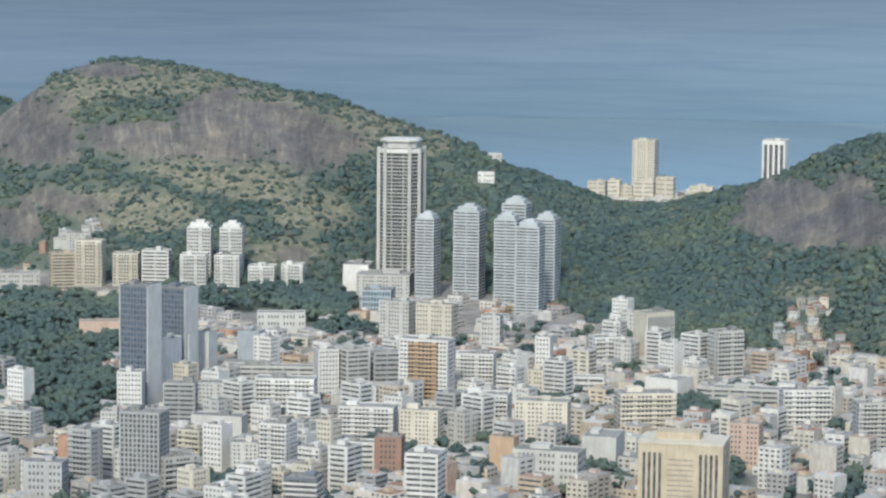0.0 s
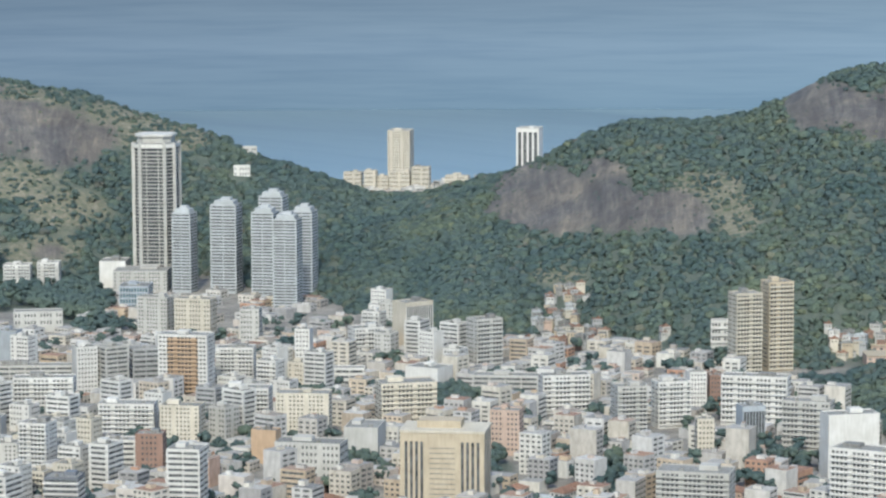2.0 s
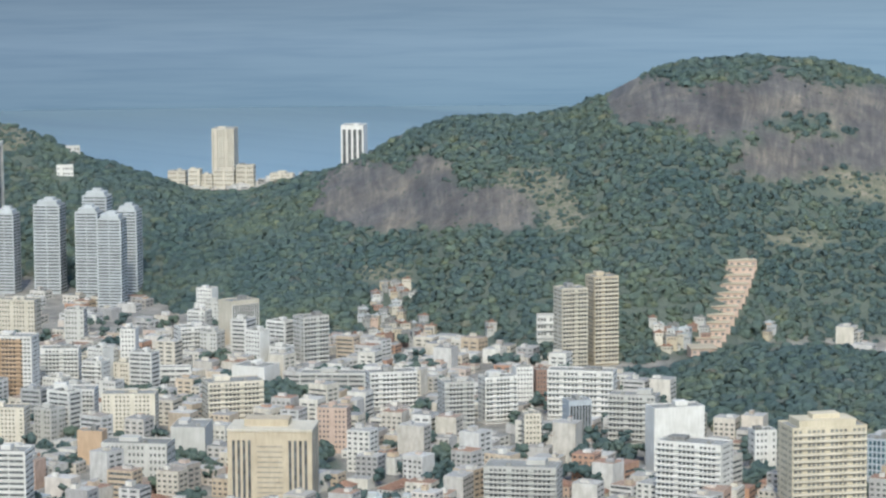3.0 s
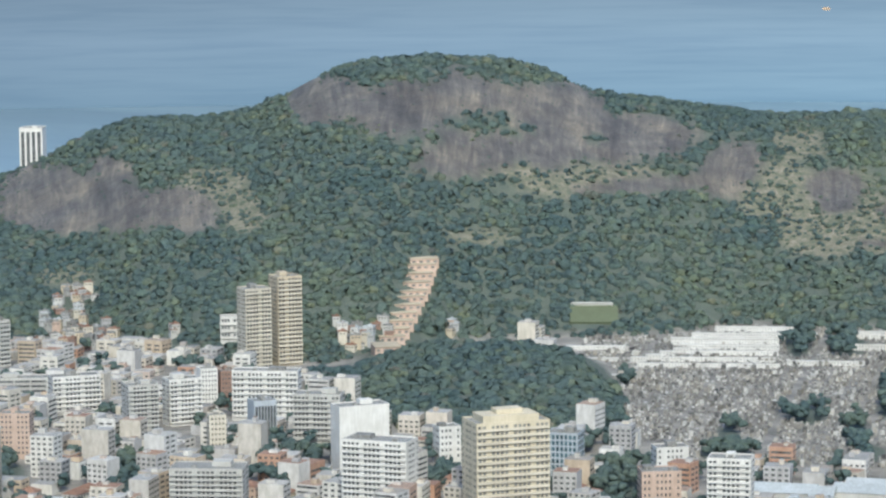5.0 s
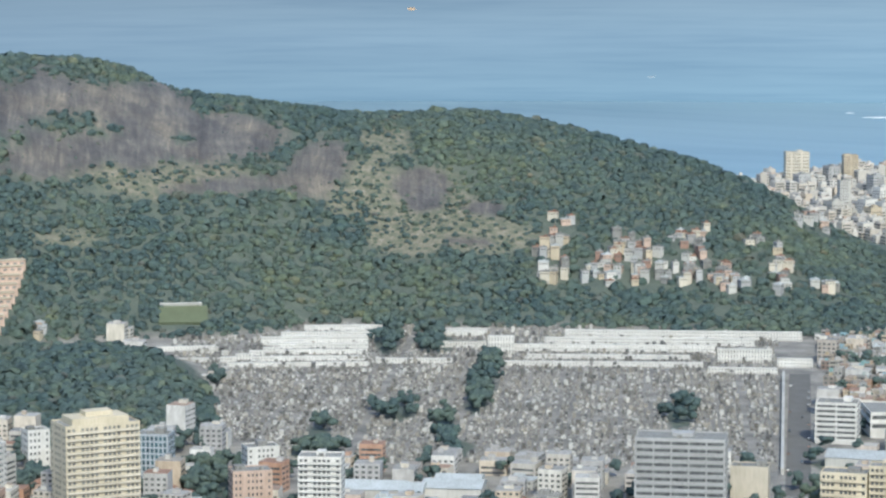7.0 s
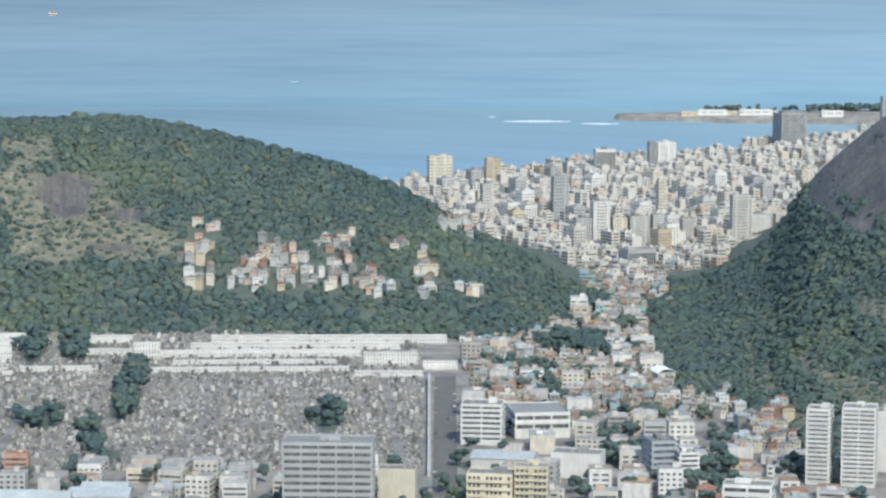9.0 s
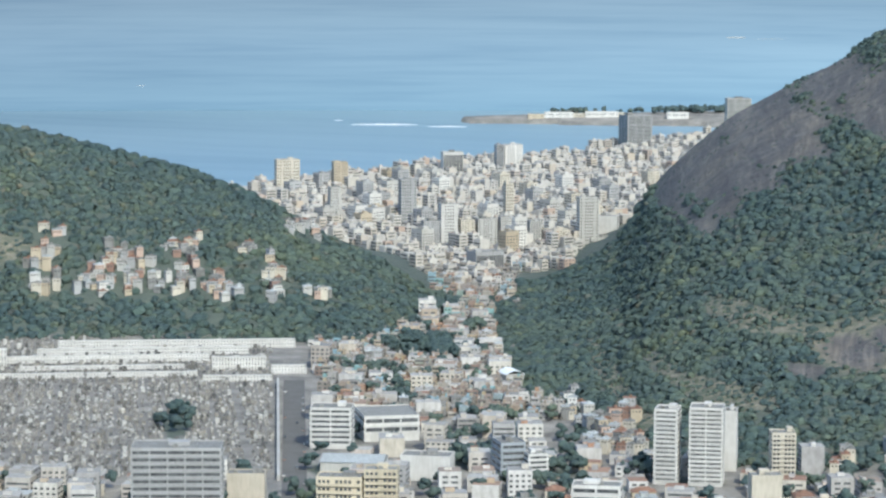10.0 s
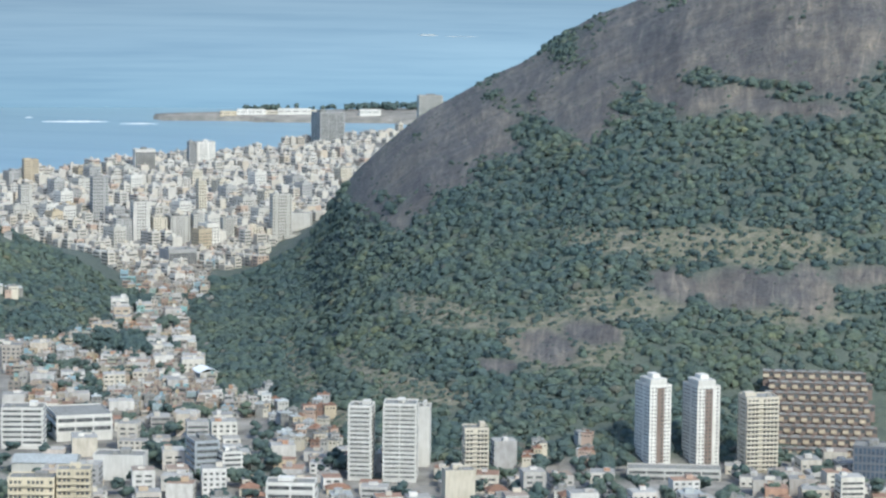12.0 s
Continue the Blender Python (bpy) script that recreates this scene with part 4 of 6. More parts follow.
block(-1767, 904, -28, 20.8, 20.0, 83.9, 22, 'glass', DARK, 'dark glazed office slab with pale end walls', name="office_building", pane=BLUEPANE, ends=WHITE)
block(-1822, 963, -28, 19.2, 20.0, 72.4, 20, 'glass', DARK, 'dark glazed office slab beside a matching one', name="office_building", pane=BLUEPANE, ends=WHITE)
block(-1742, 884, -10, 17.0, 14.0, 29.0, 9, 'blank', WHITE, 'white block with a blank end wall before dark towers')
block(-1775, 919, -25, 8.4, 15.0, 43.0, 12, 'plain', WHITE, 'slender white windowless shaft of a stepped row before dark towers')
block(-1801, 946, -25, 8.4, 15.0, 40.0, 12, 'plain', WHITE, 'slender white windowless shaft of a stepped row before dark towers')
block(-1818, 968, -25, 8.4, 15.0, 39.0, 12, 'plain', WHITE, 'slender white windowless shaft of a stepped row before dark towers')
block(-1842, 997, -25, 8.4, 15.0, 36.0, 12, 'plain', WHITE, 'slender white windowless shaft of a stepped row before dark towers')
block(-1884, 1057, -20, 17.1, 14.0, 26.6, 9, 'plain', BLUEGREY, 'plain bluish-grey end wall of an apartment block')
block(-1948, 1227, -25, 25.9, 14.0, 30.6, 10, 'grid', PALE, 'pale apartment block before the mall')
block(-1913, 1242, -20, 30.0, 16.0, 31.7, 9, 'grid', CREAM, 'cream apartment block with blank gable')
block(-1866, 1263, -10, 15.2, 16.0, 26.8, 7, 'grid', PALE, 'pale mid-rise block near the mall')
block(-1737, 1035, 12, 14.9, 16.0, 34.2, 11, 'blank', WHITE, 'white block with a blank gable')
block(-1728, 1051, 28, 17.5, 18.0, 34.2, 11, 'bands', PALE, 'pale banded block with a white gable')
block(-1726, 1077, 10, 18.8, 16.0, 30.4, 9, 'bands', GREY, 'grey banded mid-rise block')
block(-1657, 1068, -18, 35.0, 18.0, 49.0, 17, 'balcony', WHITE, 'apartment tower with ochre balconies between white end shafts', trim=ORANGE, bays=2, panel=ORANGE, span=0.62)
block(-1674, 1120, -8, 26.6, 16.0, 32.9, 12, 'balcony', WHITE, 'white apartment block with balconies')
block(-1736, 1222, -10, 11.2, 16.0, 29.5, 9, 'blank', WHITE, 'narrow white block with blank gable')
block(-1752, 1291, 20, 23.8, 16.0, 22.4, 7, 'slab', WHITE, 'white stepped apartment block')
block(-1758, 1340, 35, 25.6, 18.0, 37.2, 12, 'fins', CREAM, 'cream slab block with vertical ribs at the forest edge', trim=WHITE)
block(-1661, 1333, 30, 21.8, 16.0, 35.4, 11, 'slab', PALE, 'grey-white apartment block with wide balconies')
block(-1903, 1414, 0, 14.9, 10.0, 12.3, 3, 'grid', WHITE, 'small white house at the forest edge', name="house", top=False)
block(-1564, 1055, -10, 30.9, 18.0, 25.6, 9, 'slab', WHITE, 'white apartment block with long balconies')
block(-1505, 1059, -8, 34.2, 18.0, 29.4, 11, 'grid', CREAM, 'cream apartment block with even windows')
block(-1506, 1142, 12, 37.3, 22.0, 27.8, 9, 'slab', CREAM, 'stepped cream apartment block with terraces')
strip_office(-1270, 991, 48.2, 45.2)
block(-1381, 1126, -12, 18.7, 14.0, 27.6, 9, 'grid', PINK, 'white block with a grid of reddish windows')
block(-1608, 1240, -30, 26.5, 22.0, 15.3, 4, 'plain', WHITE, 'broad white commercial block')
block(-1667, 1201, -4, 41.8, 12.0, 11.0, 3, 'bands', WHITE, 'long white low building with a blue band', top=False)
block(-1565, 964, -10, 35.6, 18.0, 25.0, 9, 'balcony', WHITE, 'white apartment block with bay windows')
block(-1531, 983, -15, 25.5, 16.0, 26.2, 10, 'grid', CREAM, 'pale block with roof terrace')
block(-1470, 843, -25, 17.4, 16.0, 39.3, 15, 'balcony', WHITE, 'white apartment tower with stacked balconies')
block(-1496, 836, -8, 15.9, 14.0, 24.3, 10, 'grid', WHITE, 'white apartment block with small windows')
block(-1505, 878, -35, 15.5, 14.0, 31.4, 12, 'grid', PALE, 'pale block with a blank side')
block(-1485, 762, -20, 24.4, 18.0, 50.9, 18, 'glass', GREY, 'dark-windowed grey apartment tower')
block(-1621, 886, -15, 33.5, 16.0, 17.3, 5, 'plain', PALE, 'pale windowless hall among apartment blocks')
block(-1693, 928, -12, 31.7, 16.0, 25.0, 10, 'grid', PALE, 'pale apartment block in a close row')
block(-1678, 888, -10, 21.1, 14.0, 30.2, 10, 'bands', GREY, 'grey apartment block in a close row')
block(-1681, 970, -8, 40.3, 16.0, 26.3, 9, 'slab', WHITE, 'long white apartment block with balconies')
block(-1788, 1017, -6, 67.9, 14.0, 16.4, 5, 'bands', PALE, 'long low pale block between taller ones')
block(-1343, 865, -15, 18.8, 18.0, 40.1, 13, 'bands', WHITE, 'white office block with dark window bands', name="office_building")
block(-1377, 806, -15, 19.3, 16.0, 26.3, 9, 'bands', DARK, 'dark blue-banded office block', name="office_building", trim=WHITE)
block(-1462, 916, -10, 16.6, 14.0, 25.6, 8, 'grid', BRICKRED, 'brick-coloured apartment block among white ones')
block(-1489, 911, -6, 19.4, 14.0, 18.5, 6, 'bands', WHITE, 'white block with long window bands')
block(-1452, 993, -20, 16.0, 10.0, 20.1, 6, 'plain', ORANGE, 'ochre yellow block with plain walls')
block(-1387, 981, -15, 39.9, 20.0, 23.8, 6, 'grid', PALE, 'pale low blocks with flat roof')
block(-1431, 1053, -10, 21.4, 30.0, 19.5, 4, 'plain', PALE, 'plain concrete hall with flat roof')
block(-1474, 1252, 12, 32.5, 16.0, 25.2, 8, 'slab', WHITE, 'white apartment block with long balconies')
block(-1542, 1257, -6, 45.7, 16.0, 15.8, 5, 'bands', PALE, 'pale low block with window bands')
block(-1385, 1232, 15, 19.8, 14.0, 31.1, 11, 'slab', PALE, 'pale apartment block with balconies')
block(-1658, 763, -30, 24.1, 16.0, 26.0, 10, 'slab', PALE, 'pale apartment block with balconies by the park')
block(-1538, 750, -35, 16.5, 12.0, 33.4, 11, 'slab', GREY, 'grey apartment block with stacked balconies')
block(-1629, 812, -10, 10.3, 14.0, 25.3, 9, 'grid', PALE, 'narrow pale block beside a tower')
block(-1475, 777, 30, 22.5, 14.0, 25.0, 8, 'slab', PALE, 'pale curved-front apartment block')
block(-1506, 709, -15, 23.1, 16.0, 23.2, 6, 'grid', GREY, 'grey mid-rise block near the park')
block(-1505, 1450, 22, 20.0, 17.0, 60.5, 20, 'balcony', CREAM, 'tall cream apartment tower with white balconies before the forest', bays=3, trim=CREAM)
block(-1505, 1482, 22, 19.0, 18.0, 65.5, 21, 'slab', TAN, 'tall tan apartment slab adjoining a cream tower', trim=CREAM)
block(-1357, 1318, -10, 43.8, 16.0, 32.4, 9, 'slab', WHITE, 'white apartment block with a framed front')
block(-1301, 1259, 18, 15.0, 14.0, 26.4, 7, 'fins', BLUEGREY, 'block with dark vertical window bays')
block(-1275, 1284, -12, 30.3, 16.0, 30.3, 9, 'slab', PALE, 'grey-white block with rows of balconies')
block(-1189, 1232, 20, 31.7, 16.0, 39.9, 12, 'plain', WHITE, 'white block with blank side walls')
block(-1089, 1144, -22, 38.4, 18.0, 43.5, 14, 'balcony', WHITE, 'white apartment tower with balconies and shutters', bays=3)
block(-1396, 1241, 15, 21.1, 14.0, 29.8, 9, 'slab', PALE, 'pale apartment block with balconies')
block(-1387, 1270, 20, 22.6, 14.0, 30.0, 10, 'slab', WHITE, 'white stepped apartment block')
block(-1418, 1321, 15, 11.8, 12.0, 27.0, 9, 'blank', WHITE, 'narrow white block between others')
block(-1414, 1335, 10, 9.6, 12.0, 24.0, 8, 'blank', BRICKRED, 'dark red block between white ones')
block(-1292, 1211, 8, 10.4, 12.0, 24.8, 8, 'grid', CREAM, 'narrow cream block among houses')
block(-1174, 1094, -10, 41.4, 22.0, 25.1, 9, 'slab', PALE, 'pale apartment block with a flat roof')
block(-1165, 1283, 20, 13.9, 12.0, 22.4, 6, 'grid', WHITE, 'white mid-rise block at the knoll')
block(-1570, 1489, 0, 17.0, 10.0, 20.7, 4, 'slab', WHITE, 'white terraced building in the forest', top=False)
block(-1027, 1179, 20, 42.4, 24.0, 57.0, 16, 'balcony', YELLOW, 'yellow apartment tower with white balconies', trim=CREAM, bays=3, pane=SHADE_PANE, crown=True)
block(-1079, 1292, -15, 19.2, 16.0, 27.7, 8, 'glass', BLUEGREY, 'small blue-glazed office block', name="office_building", pane=TEALPANE)
block(-1030, 1329, 15, 19.4, 14.0, 19.6, 6, 'grid', WHITE, 'white mid-rise block near the cemetery')
block(-987, 1264, 10, 22.4, 16.0, 20.9, 6, 'grid', PINK, 'reddish brown mid-rise apartment block')
block(-938, 1265, -8, 24.0, 16.0, 34.1, 11, 'slab', WHITE, 'white apartment block with a dish on the roof')
block(-776, 1381, -4, 49.7, 24.0, 43.7, 11, 'bands', GREY, 'grey concrete institute with stepped roof', name="office_building")
block(-761, 1434, -5, 21.4, 14.0, 20.2, 5, 'plain', CREAM, 'plain cream block without windows')
block(-801, 1625, -6, 26.0, 20.0, 25.3, 8, 'bands', WHITE, 'white banded office block by the cemetery road', name="office_building")
block(-785, 1672, 10, 35.7, 40.0, 15.8, 3, 'bands', WHITE, 'long white hall with a grey roof', name="hall", top=False)
block(-700, 1431, -8, 25.6, 16.0, 24.0, 6, 'balcony', YELLOW, 'yellow apartment block with balconies')
block(-679, 1440, -5, 18.8, 14.0, 28.2, 8, 'balcony', YELLOW, 'yellow and white apartment block')
block(-569, 1605, -8, 13.8, 16.0, 44.4, 17, 'bands', WHITE, 'slender white apartment tower with rounded balconies', pane=SHADE_PANE)
block(-546, 1610, -4, 19.7, 18.0, 46.3, 18, 'bands', WHITE, 'white apartment tower with broad balconies', pane=SHADE_PANE)
block(-548, 1658, -4, 9.4, 14.0, 36.4, 14, 'plain', WHITE, 'plain white rear wing of a tower')
block(-501, 1615, 8, 14.3, 14.0, 33.6, 13, 'balcony', CREAM, 'cream apartment tower with paired balconies')
block(-660, 1578, 15, 15.1, 22.0, 22.2, 6, 'bands', BLUEGREY, 'grey-blue office building with a curved roof', name="office_building")
block(-641, 1574, 15, 12.0, 14.0, 17.0, 6, 'bands', WHITE, 'small white block with ledges')
block(-703, 1555, -10, 30.1, 18.0, 14.4, 3, 'plain', WHITE, 'low white hall among trees')
block(-571, 1494, -5, 27.3, 16.0, 18.6, 4, 'bands', WHITE, 'white low office block with bands')
block(-417, 1712, 25, 14.3, 22.0, 48.7, 22, 'grid', WHITE, 'white tower with dark brown window strips', crown=True, panel=BROWN, span=0.34)
block(-389, 1722, 25, 15.2, 22.0, 49.5, 22, 'grid', WHITE, 'white tower with dark brown window strips', crown=True, panel=BROWN, span=0.34)
block(-352, 1716, 18, 20.4, 18.0, 45.6, 17, 'balcony', CREAM, 'cream apartment tower with balconies and a stepped top')
block(-279, 1700, -5, 21.4, 18.0, 23.2, 5, 'glass', DARK, 'low dark glazed office block', name="office_building", pane=BLUEPANE)
block(-394, 1673, 2, 55.7, 16.0, 6.2, 2, 'bands', PALE, 'long parking deck at the foot of the towers', name="parking_deck", top=False)
block(-490, 1548, 10, 17.2, 14.0, 21.2, 5, 'plain', CREAM, 'cream plain block with sloping roof')
block(-2674, 2022, -10, 26.0, 30.0, 81.1, 28, 'grid', CREAM, 'cream round-cornered tower near the beach')
block(-2611, 2164, -10, 26.7, 28.0, 80.5, 26, 'strips', WHITE, 'tall white hotel tower with dark strips by the beach')
block(-2669, 1950, -12, 20.2, 14.0, 36.8, 8, 'grid', CREAM, 'cream beachside apartment block behind the pass')
block(-2657, 1966, -12, 13.6, 14.0, 38.4, 8, 'grid', CREAM, 'cream beachside apartment block behind the pass')
block(-2649, 1978, -12, 12.9, 14.0, 32.2, 8, 'grid', CREAM, 'cream beachside apartment block behind the pass')
block(-2637, 1993, -12, 23.5, 14.0, 37.7, 8, 'grid', CREAM, 'cream beachside apartment block behind the pass')
block(-2622, 2012, -12, 20.2, 14.0, 42.6, 8, 'grid', CREAM, 'cream beachside apartment block behind the pass')
block(-2597, 2045, -12, 26.8, 14.0, 32.3, 8, 'grid', CREAM, 'cream beachside apartment block behind the pass')
block(-2334, 1571, 0, 16.0, 9.0, 9.0, 2, 'grid', WHITE, 'white house on the wooded ridge', name="house", top=False)
block(-2398, 1624, 0, 14.0, 8.0, 8.0, 2, 'grid', PALE, 'pale house behind the wooded ridge', name="house", top=False)
block(-1381, 3747, 22, 35.8, 34.0, 55.2, 30, 'bands', GREY, 'grey slab hotel tower by the beach')
block(-1544, 3014, 10, 27.5, 16.0, 44.7, 12, 'grid', CREAM, 'cream block on the beachfront')
block(-1515, 3095, 10, 17.0, 16.0, 36.7, 12, 'grid', TAN, 'brownish block on the beachfront')
block(-1459, 3299, 10, 25.5, 18.0, 35.1, 15, 'fins', WHITE, 'white block on the beachfront')
block(-1436, 3396, 10, 9.3, 18.0, 38.0, 16, 'bands', GREY, 'grey block on the beachfront')
block(-1424, 3412, 10, 23.2, 18.0, 37.3, 16, 'grid', WHITE, 'white block on the beachfront')
block(-1049, 2764, -8, 24.6, 16.0, 16.8, 16, 'plain', WHITE, 'white plain slab at the foot of the mountain')
block(-1385, 4208, 10, 36.2, 24.0, 60.1, 20, 'bands', PALE, 'pale hotel tower behind the mountain spur')
block(-1059, 2472, 25, 28.7, 22.0, 19.3, 9, 'fins', GREY, 'dark ribbed office block in the valley')
block(-1172, 2605, 12, 22.4, 16.0, 30.0, 15, 'grid', GREY, 'tall apartment block in the beach quarter')
block(-1142, 2618, 12, 13.8, 16.0, 31.4, 15, 'grid', CREAM, 'tall apartment block in the beach quarter')
block(-1124, 2626, 12, 19.5, 16.0, 32.6, 15, 'grid', PALE, 'tall apartment block in the beach quarter')
block(-1107, 2633, 12, 10.9, 16.0, 33.7, 15, 'grid', PALE, 'tall apartment block in the beach quarter')
block(-1080, 2644, 12, 11.5, 16.0, 28.7, 15, 'grid', PALE, 'tall apartment block in the beach quarter')
block(-1060, 2652, 12, 26.4, 16.0, 19.3, 15, 'grid', CREAM, 'tall apartment block in the beach quarter')
block(-1038, 2661, 12, 14.9, 16.0, 15.2, 15, 'grid', CREAM, 'tall apartment block in the beach quarter')
block(-1019, 2668, 12, 22.3, 16.0, 2.2, 15, 'grid', PALE, 'tall apartment block in the beach quarter')
block(-1159, 2611, 12, 16.6, 16.0, 47.0, 15, 'grid', WHITE, 'tall apartment block in the beach quarter')
block(-1349, 2743, 12, 11.9, 16.0, 44.1, 15, 'grid', PALE, 'tall apartment block in the beach quarter')
block(-1279, 2776, 12, 16.8, 16.0, 52.7, 15, 'grid', GREY, 'tall apartment block in the beach quarter')
block(-1031, 2664, 12, 19.5, 16.0, 45.7, 15, 'grid', PALE, 'tall apartment block in the beach quarter')
block(-1181, 2819, 12, 8.8, 16.0, 49.1, 15, 'grid', CREAM, 'tall apartment block in the beach quarter')
office_tower(-2208, 1394, 38.1, 130.6)
burial_terrace(-1088, 1937, 182.6, 6.2)
burial_terrace(-1102, 1855, 153.2, 4.7)
burial_terrace(-1073, 1791, 146.3, 3.3)
burial_terrace(-1322, 1792, 72.0, 4.4)
burial_terrace(-1294, 1742, 76.0, 4.0)
burial_terrace(-1267, 1693, 84.0, 3.2)
burial_terrace(-1095, 1897, 160.0, 5.0)
burial_terrace(-1088, 1825, 120.0, 2.6)
burial_terrace(-996, 1866, 39.6, 9.3)
burial_terrace(-973, 1820, 49.7, 4.1)
burial_terrace(-955, 1866, 25.6, 5.9)
burial_terrace(-1331, 1825, 61.4, 4.5)
burial_terrace(-1311, 1760, 82.2, 5.2)
burial_terrace(-1277, 1724, 67.7, 3.4)
burial_terrace(-1257, 1667, 103.0, 2.9)
burial_terrace(-1371, 1678, 44.9, 3.5)
burial_terrace(-1336, 1641, 35.5, 2.4)
burial_terrace(-1284, 1584, 22.1, 2.6)
burial_terrace(-1238, 1860, 31.7, 3.5)
burial_terrace(-1207, 1813, 30.9, 4.3)
burial_terrace(-1168, 1802, 19.9, 12.7)
burial_terrace(-1196, 1728, 56.0, 3.3)
burial_terrace(-1248, 1867, 42.0, 4.0)
burial_terrace(-1211, 1810, 38.7, 4.3)
burial_terrace(-1311, 1654, 11.7, 3.8)
burial_terrace(-1311, 1672, 11.7, 3.8)
burial_terrace(-1312, 1690, 11.8, 3.8)
burial_terrace(-1313, 1708, 11.9, 3.9)
burial_terrace(-1313, 1727, 12.0, 3.9)
burial_terrace(-1314, 1745, 12.1, 3.9)
hall(-946, 1327, 35.7, 26.0)
hall(-910, 1355, 34.2, 26.0)
hall(-924, 1334, 12.9, 26.0)
hall(-916, 1369, 26.3, 26.0)
hall(-756, 1564, 38.0, 26.0)
hall(-1412, 991, 32.6, 26.0)
def sports_hall(x, y, z):
    """Small open hall under a white vaulted roof."""
    e = thing("sports_hall", pose(x, y, z, 0, 0, -math.degrees(math.atan2(x, y)) + 20), "small hall under a bright white vaulted roof", "building")
    part("wall", Bits().box(-6.5, 6.5, -8, 8, -3, 4.5), PALE, e)
    arc = [(-7.5 + 15 * k / 8, 4.6 + 2.8 * math.sin(math.pi * k / 8)) for k in range(9)]
    rb = Bits()
    rb.v = [(q, -9, h) for q, h in arc] + [(q, 9, h) for q, h in arc] + [(q, -9, h - 0.3) for q, h in arc] + [(q, 9, h - 0.3) for q, h in arc]
    rb.f = [(k, k + 1, k + 10, k + 9) for k in range(8)] + [(k + 18, k + 27, k + 28, k + 19) for k in range(8)] + [(k, k + 18, k + 19, k + 1) for k in range(8)] + [(k + 9, k + 10, k + 28, k + 27) for k in range(8)]
    part("roof", rb, FOAM, e, "white vaulted sheet roof")


sports_hall(-792, 1898, 8)
climbing = thing("terraced_apartment_block", pose(-1449, 1531, 14.0), "pinkish apartment block stepping up the wooded slope", "building")
climbing_step(climbing, -1448.6, 1531.4, 14.0, 19.2)
climbing_step(climbing, -1484.8, 1574.3, 13.3, 19.8)
climbing_step(climbing, -1490.7, 1585.2, 17.3, 20.1)
climbing_step(climbing, -1496.6, 1596.1, 21.6, 20.3)
climbing_step(climbing, -1502.7, 1606.9, 26.0, 20.6)
climbing_step(climbing, -1508.8, 1617.6, 30.7, 20.9)
climbing_step(climbing, -1515.0, 1628.1, 35.5, 21.2)
climbing_step(climbing, -1518.7, 1635.7, 38.6, 21.4)
climbing_step(climbing, -1525.2, 1646.0, 43.8, 21.7)
climbing_step(climbing, -1531.7, 1656.3, 49.2, 21.9)
climbing_step(climbing, -1538.4, 1666.5, 54.8, 22.2)
climbing_step(climbing, -1542.4, 1673.7, 58.4, 22.5)
sports_field(-1431, 1749, 18.3)
honeycomb(-318, 1749)
for spec in FAVELAS:
    favela(*spec)


# ---------------------------------------------------------------- the rest of the town
def far_paint(name, wash, tile):
    """Facades and roofs of the joined rest: a colour for every block, roofs of their own."""
    m, nt, b = material(name)
    g = nt.nodes.new("ShaderNodeNewGeometry")
    rnd = g.outputs["Random Per Island"]
    wall = ramp(nt, rnd, [(0.0, (0.614, 0.598, 0.548)), (0.2, (0.531, 0.481, 0.39)), (0.4, (0.415, 0.398, 0.373)), (0.6, (0.631, 0.614, 0.573)), (0.74, (0.332, 0.324, 0.315)), (0.83, (0.498, 0.39, 0.266)), (0.92, (0.581, 0.564, 0.515)), (0.97, (0.415, 0.249, 0.166))])
    more = nt.nodes.new("ShaderNodeMath")
    more.operation = "FRACT"
    mul = nt.nodes.new("ShaderNodeMath")
    mul.operation = "MULTIPLY"
    mul.inputs[1].default_value = 7.13
    nt.links.new(rnd, mul.inputs[0])
    nt.links.new(mul.outputs[0], more.inputs[0])
    roof = ramp(nt, more.outputs[0], [(0.0, (0.282, 0.274, 0.257)), (0.3, (0.398, 0.386, 0.357)), (0.5, (0.199, 0.195, 0.187)), (0.62, (0.481, 0.469, 0.44)), (0.78, (0.282, 0.257, 0.224)), (tile, (0.33, 0.21, 0.145)), (tile + 0.04, (0.27, 0.165, 0.115))])
    sep = nt.nodes.new("ShaderNodeSeparateXYZ")
    nt.links.new(g.outputs["Normal"], sep.inputs[0])
    up = nt.nodes.new("ShaderNodeMath")
    up.operation = "GREATER_THAN"
    up.inputs[1].default_value = 0.5
    nt.links.new(sep.outputs[2], up.inputs[0])
    c = mixed(nt, "MIX", up.outputs[0], wall, roof)
    c = mixed(nt, "MULTIPLY", 1.0, c, ramp(nt, cloud(nt, 0.35, 5, (1, 1, 0.4)), [(0.3, (0.72, 0.71, 0.69)), (0.65, (1.05, 1.05, 1.05))]))
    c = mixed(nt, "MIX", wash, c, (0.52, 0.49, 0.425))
    nt.links.new(c, b.inputs["Base Color"])
    b.inputs["Roughness"].default_value = 0.85
    return m


TOWN = far_paint("town_blocks", 0.0, 0.88)
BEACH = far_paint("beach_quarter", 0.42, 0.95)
UNIT_BOX = np.array([(-0.5, -0.5, 0), (0.5, -0.5, 0), (0.5, 0.5, 0), (-0.5, 0.5, 0), (-0.5, -0.5, 1), (0.5, -0.5, 1), (0.5, 0.5, 1), (-0.5, 0.5, 1)])
UNIT_F = np.array(BOX_F[1:])


